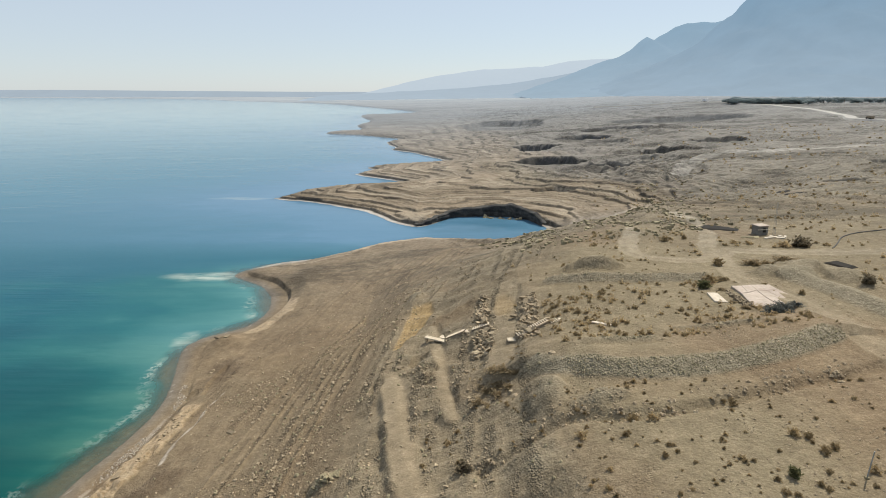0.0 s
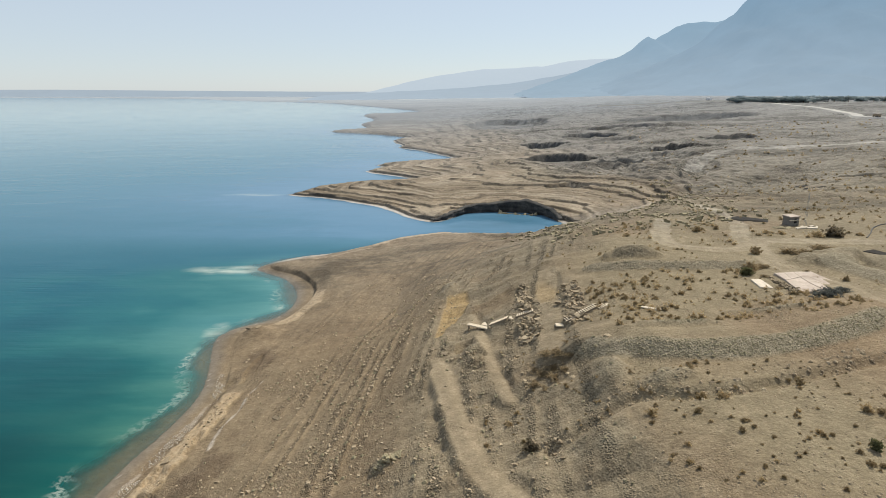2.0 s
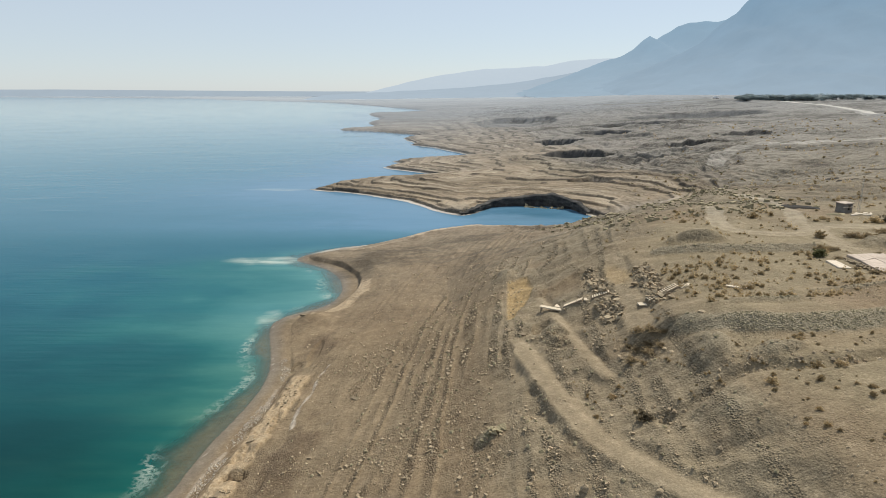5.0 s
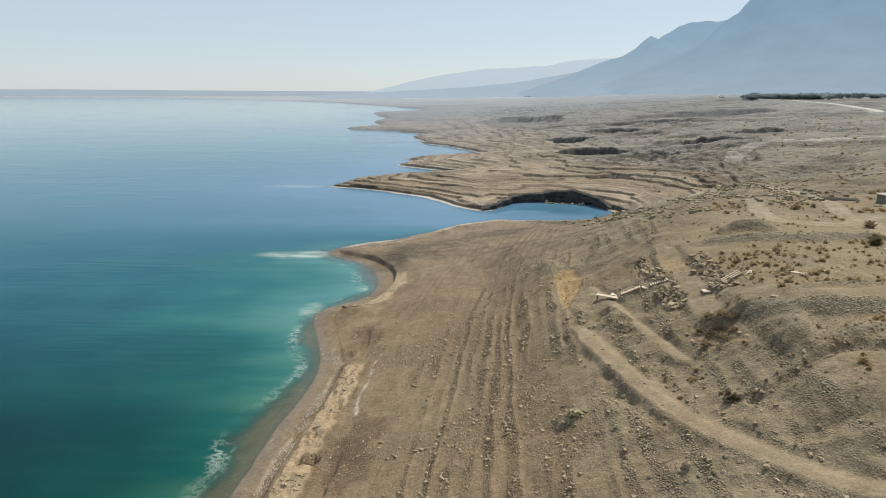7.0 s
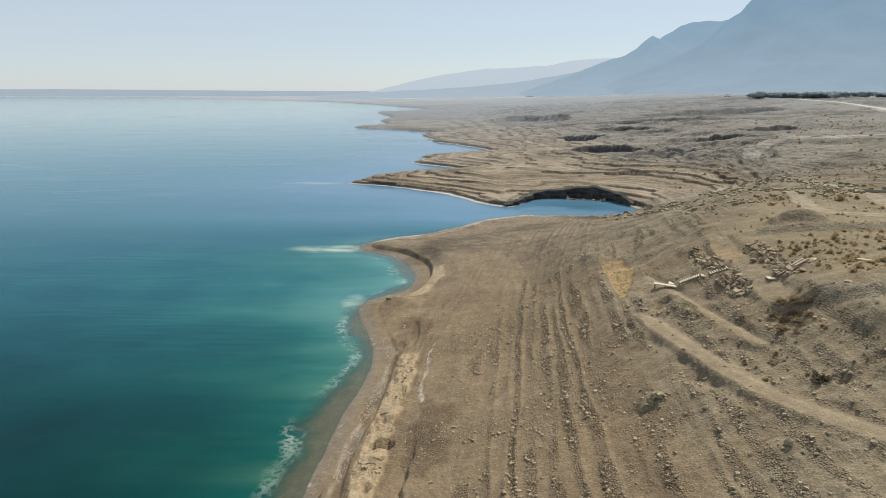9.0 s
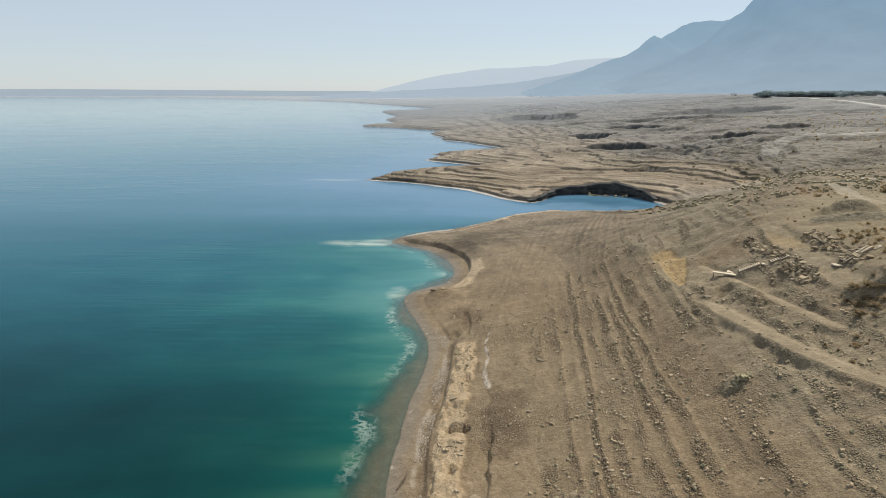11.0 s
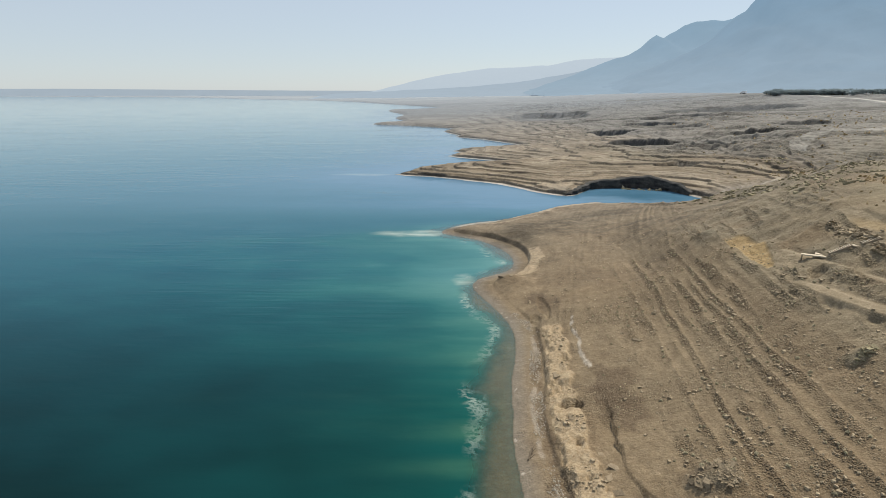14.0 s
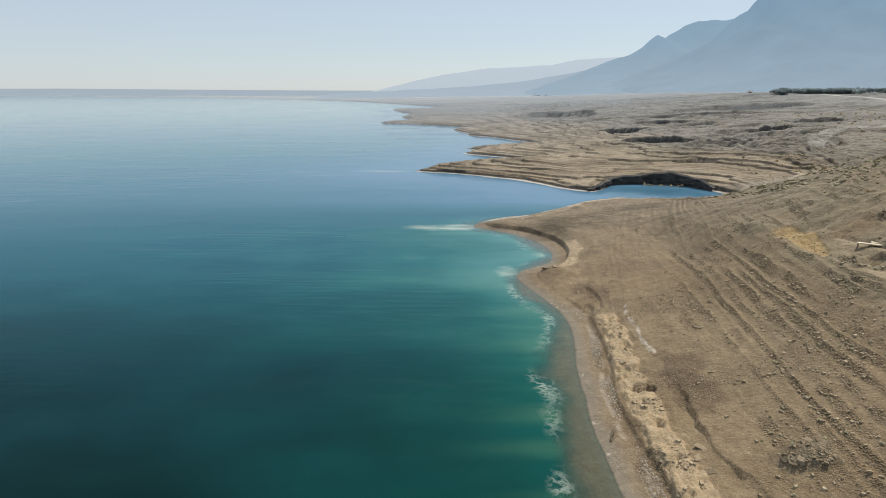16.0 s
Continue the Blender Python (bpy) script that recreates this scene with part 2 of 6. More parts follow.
def stone_material(name, a, b, bump=0.04):
    n = Nodes(name)
    info = n.tree.nodes.new("ShaderNodeObjectInfo").outputs["Random"]
    isle = n.tree.nodes.new("ShaderNodeNewGeometry").outputs["Random Per Island"]
    tone = n.calc("FRACT", n.calc("ADD", info, isle))
    grain, mid = n.noise(9, 5, 0.65), n.noise(1.6, 4)
    c = n.mix(tone, a, b)
    c = n.mix(n.span(mid, 0.35, 0.7, 0, 0.45), c, tuple(0.6 * v for v in a))
    c = n.mix(n.span(grain, 0.3, 0.7, 0, 0.35), c, tuple(min(1, 1.3 * v) for v in b))
    return n.done(c, 0.92, n.bump(n.calc("ADD", grain, mid), bump), Specular_IOR_Level=0.25)


def plain_material(name, a, b, scale=3.0, rough=0.85, bump=0.01, stretch=None, metal=0.0):
    n = Nodes(name)
    grain, mid = n.noise(scale * 6, 5, 0.65, stretch), n.noise(scale, 4, 0.6, stretch)
    c = n.mix(n.span(mid, 0.3, 0.7), a, b)
    c = n.mix(n.span(grain, 0.35, 0.7, 0, 0.4), c, tuple(0.7 * v for v in a))
    return n.done(c, rough, n.bump(n.calc("ADD", grain, mid), bump), Metallic=metal, Specular_IOR_Level=0.3)


def leaf_material(name, a, b):
    """Thin leaves and twigs, through which some of the light passes."""
    n = Nodes(name)
    isle = n.tree.nodes.new("ShaderNodeNewGeometry").outputs["Random Per Island"]
    info = n.tree.nodes.new("ShaderNodeObjectInfo").outputs["Random"]
    c = n.mix(n.calc("FRACT", n.calc("ADD", isle, info)), a, b)
    c = n.mix(n.span(info, 0, 1, 0, 0.4), c, tuple(0.6 * v for v in a))
    n.done(c, 0.8, Specular_IOR_Level=0.2)
    thin = n.tree.nodes.new("ShaderNodeBsdfTranslucent")
    n.put(thin.inputs[0], c)
    mix = n.tree.nodes.new("ShaderNodeMixShader")
    mix.inputs[0].default_value = 0.5
    n.tree.links.new(n.bsdf.outputs[0], mix.inputs[1])
    n.tree.links.new(thin.outputs[0], mix.inputs[2])
    n.tree.links.new(mix.outputs[0], n.out.inputs[0])
    return n.mat


def distance_material(name, base, glow, strength, gully_shade=0.2):
    """Far backdrop; the kilometres of bright hazy air before it are put in as its own glow."""
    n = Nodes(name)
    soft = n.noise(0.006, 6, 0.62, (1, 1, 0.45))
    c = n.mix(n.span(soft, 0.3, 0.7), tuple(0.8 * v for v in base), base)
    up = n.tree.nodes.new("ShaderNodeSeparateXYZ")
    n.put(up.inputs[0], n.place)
    # the painted haze is paler towards the foot
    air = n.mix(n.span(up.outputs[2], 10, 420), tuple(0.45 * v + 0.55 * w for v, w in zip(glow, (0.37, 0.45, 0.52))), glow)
    # noise dims the glow, for gullies in shade
    return n.done(c, 1.0, Emission_Color=n.mix(n.span(soft, 0.3, 0.7), air, n.mix(gully_shade, air, (0, 0, 0))), Emission_Strength=strength, Specular_IOR_Level=0.0)


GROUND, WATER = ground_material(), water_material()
STONE = stone_material("dusty limestone", (0.20, 0.152, 0.098), (0.44, 0.35, 0.235))
DARK_STONE = stone_material("dark broken rock", (0.185, 0.158, 0.098), (0.345, 0.297, 0.19))
BOULDER = stone_material("weathered boulder rock", (0.19, 0.147, 0.095), (0.44, 0.353, 0.24))
PALE_GRAVEL = stone_material("pale salted gravel", (0.25, 0.21, 0.165), (0.50, 0.45, 0.375))
DRY_LEAF = leaf_material("dry shrub twigs", (0.42, 0.32, 0.185), (0.56, 0.44, 0.265))
OLIVE_LEAF = leaf_material("olive shrub leaves", (0.29, 0.22, 0.125), (0.42, 0.325, 0.185))
GREEN_LEAF = leaf_material("green shrub leaves", (0.10, 0.105, 0.05), (0.18, 0.175, 0.085))
DARK_LEAF = leaf_material("dark tangled twigs", (0.15, 0.122, 0.082), (0.25, 0.205, 0.135))
# leaf colour paled and blued for the haze before the far trees
HAZED_LEAF = leaf_material("tree leaves with haze in the colour", (0.235, 0.29, 0.31), (0.29, 0.35, 0.36))
PILE_LEAF = leaf_material("grey-green brushwood", (0.10, 0.108, 0.10), (0.20, 0.205, 0.185))
TWIG_LEAF = leaf_material("brown brush twigs", (0.29, 0.225, 0.135), (0.42, 0.33, 0.205))
OUTCROP = stone_material("broken brown outcrop rock", (0.115, 0.09, 0.061), (0.30, 0.237, 0.16))
# near-black colour stands in for the shade on the overhung face
CLIFF = plain_material("cliff rock with shade in its colour", (0.022, 0.022, 0.024), (0.10, 0.094, 0.085), 0.35, 0.9, 0.15)
BARK = plain_material("grey bark", (0.11, 0.085, 0.06), (0.18, 0.14, 0.10), 2.0, 0.9, 0.02)
PALE_WOOD = plain_material("sun-bleached timber", (0.52, 0.44, 0.33), (0.66, 0.57, 0.44), 1.4, 0.8, 0.004, (1, 6, 1))
GREY_WOOD = plain_material("weathered timber", (0.24, 0.19, 0.135), (0.33, 0.27, 0.20), 1.4, 0.85, 0.004)
CONCRETE = plain_material("pinkish bare concrete", (0.36, 0.295, 0.245), (0.55, 0.465, 0.40), 0.55, 0.9, 0.02)
PALE_CONCRETE = plain_material("pale cement", (0.52, 0.45, 0.36), (0.66, 0.58, 0.48), 0.9, 0.9, 0.006)
BLOCK = plain_material("grey block wall", (0.15, 0.14, 0.125), (0.22, 0.205, 0.185), 1.5, 0.9, 0.01)
METAL = plain_material("dull galvanised steel", (0.28, 0.30, 0.31), (0.40, 0.42, 0.43), 5.0, 0.5, 0.002, None, 0.6)
BLACK_PIPE = plain_material("black plastic pipe", (0.03, 0.03, 0.032), (0.055, 0.052, 0.05), 2.0, 0.6)
BLACK_SHEET = plain_material("dull black sheet", (0.010, 0.008, 0.006), (0.020, 0.016, 0.012), 0.8, 0.95, 0.02)
ASPHALT = plain_material("pale dusty asphalt", (0.33, 0.32, 0.30), (0.42, 0.40, 0.37), 0.1, 0.85, 0.004)
WHITE_PAINT = plain_material("white vehicle paint", (0.74, 0.75, 0.76), (0.82, 0.82, 0.82), 1.0, 0.35, 0.0)
RUBBER = plain_material("black rubber", (0.02, 0.02, 0.02), (0.035, 0.035, 0.035), 4.0, 0.8)
GLASS = plain_material("dark window glass", (0.02, 0.03, 0.035), (0.03, 0.04, 0.045), 1.0, 0.1, 0.0)
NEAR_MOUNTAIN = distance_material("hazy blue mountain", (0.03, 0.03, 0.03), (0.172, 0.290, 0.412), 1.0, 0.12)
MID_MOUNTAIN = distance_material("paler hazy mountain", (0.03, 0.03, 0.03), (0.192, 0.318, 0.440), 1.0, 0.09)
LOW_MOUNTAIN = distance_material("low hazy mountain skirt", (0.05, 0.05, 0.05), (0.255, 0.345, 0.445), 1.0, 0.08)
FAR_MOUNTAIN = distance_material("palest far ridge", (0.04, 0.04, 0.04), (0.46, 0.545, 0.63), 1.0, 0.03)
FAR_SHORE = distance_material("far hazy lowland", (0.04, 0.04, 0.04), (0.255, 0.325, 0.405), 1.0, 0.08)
# ---- the lie of the land (metres; water level is z = 0) ----
SHORE_NEAR = [(-41, -300), (-41, -60), (-40.6, 10), (-40, 33), (-40, 43), (-39.4, 50), (-38.6, 58), (-37.3, 66), (-37.2, 73), (-39, 81),
              (-41.2, 90), (-40.4, 94.5), (-38, 97.2), (-34.6, 101), (-32.9, 107), (-34, 115), (-38.6, 123.5), (-45, 129.2),
              (-47.2, 132), (-44.5, 137), (-38.5, 142), (-30.5, 146.3), (-24, 154), (-16, 161), (-6, 166), (5, 164), (16, 162),
              (25, 165), (31.5, 173), (32.5, 178), (29.5, 189), (25, 196), (18, 198.8), (10, 198.8), (3, 196.5), (-1.5, 189),
              (-4, 185.5), (-8, 182.5), (-15, 188.5), (-26, 206), (-37, 216)]
SHORE_FAR = [(-50, 225.6), (-64.6, 232.5), (-64, 236.5), (-58, 250), (-45, 262), (-22, 269.5), (-18.5, 276), (-26, 285), (-43, 302),
             (-42, 309), (-36.5, 318), (-40, 335), (-20, 344), (2, 357), (-1, 376), (-6, 386), (-21, 418), (-36.5, 438),
             (-35, 455), (-46, 505), (-35.5, 537), (-77, 587), (-119, 620), (-88, 667), (-106, 770), (-102, 875), (-142, 1086),
             (-97, 1140), (-38, 1234), (-150, 1560), (-282, 1907), (-463, 2291), (-940, 2866), (-1410, 3530), (-2400, 4300), (-4200, 4950)]


def curve_points(points, steps=5):
    """A Catmull-Rom curve through the points."""
    p = np.array(points, float)
    q = np.vstack([2 * p[0] - p[1], p, 2 * p[-1] - p[-2]])
    t = np.linspace(0, 1, steps, endpoint=False)[:, None]
    out = []
    for i in range(1, len(q) - 2):
        a, b, c, d = q[i - 1], q[i], q[i + 1], q[i + 2]
        out.append(0.5 * (2 * b + (c - a) * t + (2 * a - 5 * b + 4 * c - d) * t ** 2 + (3 * b - a - 3 * c + d) * t ** 3))
    return np.vstack(out + [p[-1:]])


def grid_noise(x, y, seed=0):
    """Smooth value noise, -1 to 1, one lump a metre."""
    xi, yi = np.floor(x), np.floor(y)
    fx, fy = x - xi, y - yi
    fx, fy = fx * fx * fx * (fx * (fx * 6 - 15) + 10), fy * fy * fy * (fy * (fy * 6 - 15) + 10)
    xi, yi = xi.astype(np.int64), yi.astype(np.int64)

    def at(i, j):
        h = (i * 374761393 + j * 668265263 + seed * 1442695041) & 0xFFFFFFFF
        h = ((h ^ (h >> 13)) * 1274126177) & 0xFFFFFFFF
        return ((h ^ (h >> 16)) & 0xFFFF) / 32767.5 - 1
    a = at(xi, yi) * (1 - fx) + at(xi + 1, yi) * fx
    b = at(xi, yi + 1) * (1 - fx) + at(xi + 1, yi + 1) * fx
    return a * (1 - fy) + b * fy


def fbm(x, y, size, octaves=4, seed=0, rough=0.5):
    total, amp, norm = 0.0, 1.0, 0.0
    for k in range(octaves):
        f = 2.0 ** k / size
        c, s = math.cos(0.6 * k + seed), math.sin(0.6 * k + seed)
        total = total + amp * grid_noise((x * c - y * s) * f + 17.3 * k, (x * s + y * c) * f - 9.1 * k, seed * 31 + k)
        norm += amp
        amp *= rough
    return total / norm


def step01(v, a, b):
    t = np.clip((v - a) / (b - a), 0, 1)
    return t * t * (3 - 2 * t)


SHORE = curve_points(SHORE_NEAR + SHORE_FAR)


def line_distance(x, y, line, reach=None):
    """Distance to a polyline, and how far along it (0 to 1) the nearest place lies."""
    best, along = np.full(x.shape, 1e9), np.zeros(x.shape)
    n = len(line) - 1
    for i in range(n):
        (ax, ay), (bx, by) = line[i], line[i + 1]
        dx, dy = bx - ax, by - ay
        t = np.clip(((x - ax) * dx + (y - ay) * dy) / (dx * dx + dy * dy + 1e-9), 0, 1)
        d = (x - ax - t * dx) ** 2 + (y - ay - t * dy) ** 2
        near = d < best
        best = np.where(near, d, best)
        along = np.where(near, (i + t) / n, along)
    return np.sqrt(best), along


def shore_distance(x, y):
    """Metres from the water's edge: above 0 on land, below 0 in the water. Works on flat arrays, in bands of y."""
    out = np.empty(x.shape)
    order = np.argsort(y)
    for part in np.array_split(order, max(1, len(order) // 6000)):
        px, py = x[part], y[part]
        lo, hi = py.min(), py.max()
        wide = 60 + 0.5 * max(abs(lo), abs(hi))
        a, b = SHORE[:-1], SHORE[1:]
        use = (np.maximum(a[:, 1], b[:, 1]) > lo - wide) & (np.minimum(a[:, 1], b[:, 1]) < hi + wide)
        best = np.full(px.shape, 1e12)
        for (ax, ay), (bx, by) in zip(a[use], b[use]):
            dx, dy = bx - ax, by - ay
            t = np.clip(((px - ax) * dx + (py - ay) * dy) / (dx * dx + dy * dy + 1e-9), 0, 1)
            best = np.minimum(best, (px - ax - t * dx) ** 2 + (py - ay - t * dy) ** 2)
        cross = np.zeros(px.shape, int)
        for (ax, ay), (bx, by) in zip(a, b):
            if (ay <= lo and by <= lo) or (ay > hi and by > hi):
                continue
            hits = (ay > py) != (by > py)
            if hits.any():
                xc = ax + (py - ay) / (by - ay if by != ay else 1e-9) * (bx - ax)
                cross += hits & (xc < px)
        out[part] = np.where(cross % 2 == 1, 1, -1) * np.sqrt(best)
    return out


# height of the land across the shore, at a few stretches of the coast: y, then x and z by turns
SECTIONS = [
    (-60, (-41, 0, -28, 2, -14, 7.5, -2, 13, 8, 17, 16, 18.6, 60, 20, 300, 26)),
    (35, (-40, 0, -27, 2.6, -20, 5, -13, 7.6, -4.5, 12, 3, 13.6, 9, 16.8, 14, 18, 60, 20, 300, 26)),
    (55, (-39, 0, -27, 2.4, -19, 4.6, -12, 7.2, -7, 10.3, -1, 12, 3, 13.6, 8, 16.3, 13, 17.8, 60, 20, 300, 26)),
    (76, (-38, 0, -28, 1.8, -19, 3.8, -11, 7, -6, 9.8, 0, 11.5, 5, 14.5, 10, 16.3, 18, 17.9, 60, 19, 300, 25)),
    (96, (-38, 0, -25, 1.6, -13, 2.8, -6, 7.6, 5, 12, 10, 14, 20, 17, 30, 18.2, 60, 18.6, 300, 25)),
    (125, (-42, 0, -30, 2.4, -15, 3.2, -5, 4.6, 6, 6.8, 14, 8.4, 20, 10.6, 30, 14, 40, 16.5, 60, 17, 300, 25)),
    (148, (-36, 0, -20, 2.2, 0, 2.8, 12, 3.4, 20, 4.4, 32, 7.6, 45, 11, 60, 14, 120, 17, 300, 24)),
    (168, (-30, 0, -10, 1.3, 10, 1.2, 25, 1.3, 33, 2.4, 45, 5.6, 60, 10, 85, 14.5, 120, 17, 300, 24)),
    (205, (-66, 0, -30, 3, -5, 4.2, 29, 4, 50, 5.5, 70, 8.5, 120, 16, 300, 24)),
    (240, (-66, 0, -30, 3.5, 0, 4.5, 24, 5.2, 64, 8, 99, 14, 300, 22)),
    (300, (-45, 0, -20, 3, 34, 6.4, 69, 7.6, 110, 12, 157, 16, 320, 22)),
    (435, (-40, 0, 0, 3.2, 40, 6, 87, 9.4, 160, 15, 320, 20)),
    (700, (-100, 0, 0, 4, 80, 9, 180, 16, 319, 29, 700, 40)),
    (1300, (-150, 0, 0, 5, 150, 10, 400, 22, 700, 36, 1500, 70)),
    (3000, (-1000, 0, -500, 5, 300, 14, 900, 30, 2000, 70)),
]


def land_height(x, y):
    """The smooth lie of the land, before steps, banks and stones."""
    w = y + 4 * fbm(x, y, 30, 2, 5)
    w = np.clip(w, -60, 3000)
    z = np.zeros(x.shape)
    ys = [s[0] for s in SECTIONS]
    cols = [np.interp(x, s[1][0::2], s[1][1::2]) for s in SECTIONS]
    for i in range(len(ys) - 1):
        m = (w >= ys[i]) & (w <= ys[i + 1])
        t = step01(w[m], ys[i], ys[i + 1]) * 0.5 + 0.5 * (w[m] - ys[i]) / (ys[i + 1] - ys[i])
        z[m] = cols[i][m] * (1 - t) + cols[i + 1][m] * t
    return z


TRACK_1 = curve_points([(-5.7, 59.8), (-5.3, 58.2), (-4.2, 50), (-3.2, 43), (-2.0, 37.6), (0, 33.2), (2.4, 29.2), (5, 26), (9, 22), (16, 17)], 4)
TRACK_2 = curve_points([(-1.4, 72), (-0.8, 66.5), (-0.3, 57), (0.5, 49.5), (0.8, 47.5)], 4)
TRACK_3 = curve_points([(90, 79), (60, 80.5), (51, 81), (43, 82.3), (39, 83), (36.8, 76), (35.4, 69), (37.4, 61), (37.4, 54), (37.2, 45), (40, 34), (50, 20)], 4)
TRACK_4 = curve_points([(46, 118), (43, 98), (38.5, 86), (35.8, 79.2), (31.5, 78.6), (27.5, 81), (26.8, 86), (31.3, 98)], 4)
TRACK_5 = curve_points([(88, 228), (98, 241), (120, 256), (148, 261), (192, 267), (300, 285)], 4)
BERM_LOW = curve_points([(8.6, 50.4), (11, 48.4), (14.8, 46.2), (19.3, 45.9), (24.6, 47), (30.3, 49.2), (34.2, 51.2)], 4)
BERM_HIGH = curve_points([(14, 72.6), (18, 71.6), (22, 70.8), (27, 70.3), (31, 70)], 4)
BERM_EAST = curve_points([(41.6, 69), (43, 64), (43.5, 58), (45, 50)], 4)
DITCH = curve_points([(3, 38.8), (9.4, 40.4), (13.3, 39), (17, 39.4), (21, 40.4), (26, 42), (31, 43.4), (36, 45)], 4)
LANE = curve_points([(8.2, 74), (7.4, 69), (6.7, 63), (6.2, 58), (5.2, 53)], 4)
SCARP_LOW = curve_points([(-30.4, 47), (-30.9, 43.7), (-31.4, 38), (-30.9, 34.8), (-30.4, 31.9), (-30.2, 27)], 4)
SCARP_PALE = curve_points([(-28.9, 72.5), (-29.7, 69), (-29.5, 65), (-30.3, 61), (-30.1, 57)], 4)
# hollows: x, y, half width, half length, depth
HOLLOWS = [(53, 305, 19, 15, 5.5), (56, 373, 13, 13, 5), (95, 418, 19, 17, 4.5), (62, 640, 42, 60, 6), (204, 545, 60, 26, 6), (98, 372, 12, 8, 3), (130, 470, 30, 14, 3.5),
           (150, 205, 7, 5, 2), (72, 262, 16, 8, 3), (110, 300, 13, 9, 3), (40, 222, 9, 4, 1.5), (120, 180, 8, 4, 1.5), (150, 330, 18, 10, 3), (-33.6, 74, 0.8, 1.6, 0.4), (-6.9, 58.3, 0.7, 1.7, 0.3),
           (-2.7, 62.5, 1.0, 1.4, 0.6), (-1.3, 58.4, 0.9, 1.2, 0.5), (-10.6, 43.1, 0.9, 0.8, 0.3), (-31.8, 78.5, 0.7, 5, 0.35), (-33.7, 49.2, 1.25, 0.75, 1.1)]
# heaps: x, y, half width, half length, height
HEAPS = [(19.4, 76.4, 4.2, 1.4, 1.5), (8.3, 45, 2.2, 3.2, 1.0), (6.5, 36.5, 2.2, 3, 0.5), (12, 42.2, 2.6, 1.2, 0.6), (44, 72, 3, 4, 1.3), (40, 71, 2.4, 2.2, 1.0),
         (47, 68, 3, 5, 1.4), (-10.2, 43.6, 1.5, 1.3, 0.7), (-25.8, 34.6, 2.2, 1.8, 0.8), (16, 51, 5, 0.9, 0.5), (-1.8, 60, 1.4, 4.0, 0.7), (-4, 63.5, 1.4, 1.4, 0.5),
         (27, 54.2, 6, 0.7, 0.4), (-4.2, 88, 1.6, 5, 0.9)]


def row_course(x, y):
    """Counts the stony rows across the near slope: they run along the old shorelines, bending inland further off."""
    v = np.clip(y, 20, 165)
    u = x - (3.24e-6 * v ** 3 + 7.51e-4 * v ** 2 - 9.62e-3 * v - 0.452)
    return (u + 1.2 * fbm(u, y * 0.10, 5, 2, 26) + 0.7 * fbm(u, y * 0.22, 2.4, 3, 27)) / 1.65, u


def follow(x, y, line, margin):
    """Distance to a line and the land's own height at the nearest place on it; far points are left out."""
    lo, hi = line.min(0) - margin, line.max(0) + margin
    near = (x > lo[0]) & (x < hi[0]) & (y > lo[1]) & (y < hi[1])
    dist, level = np.full(x.shape, 1e6), np.zeros(x.shape)
    if near.any():
        d, s = line_distance(x[near], y[near], line)
        h = land_height(line[:, 0], line[:, 1])
        dist[near], level[near] = d, np.interp(s, np.linspace(0, 1, len(line)), h)
    return dist, level


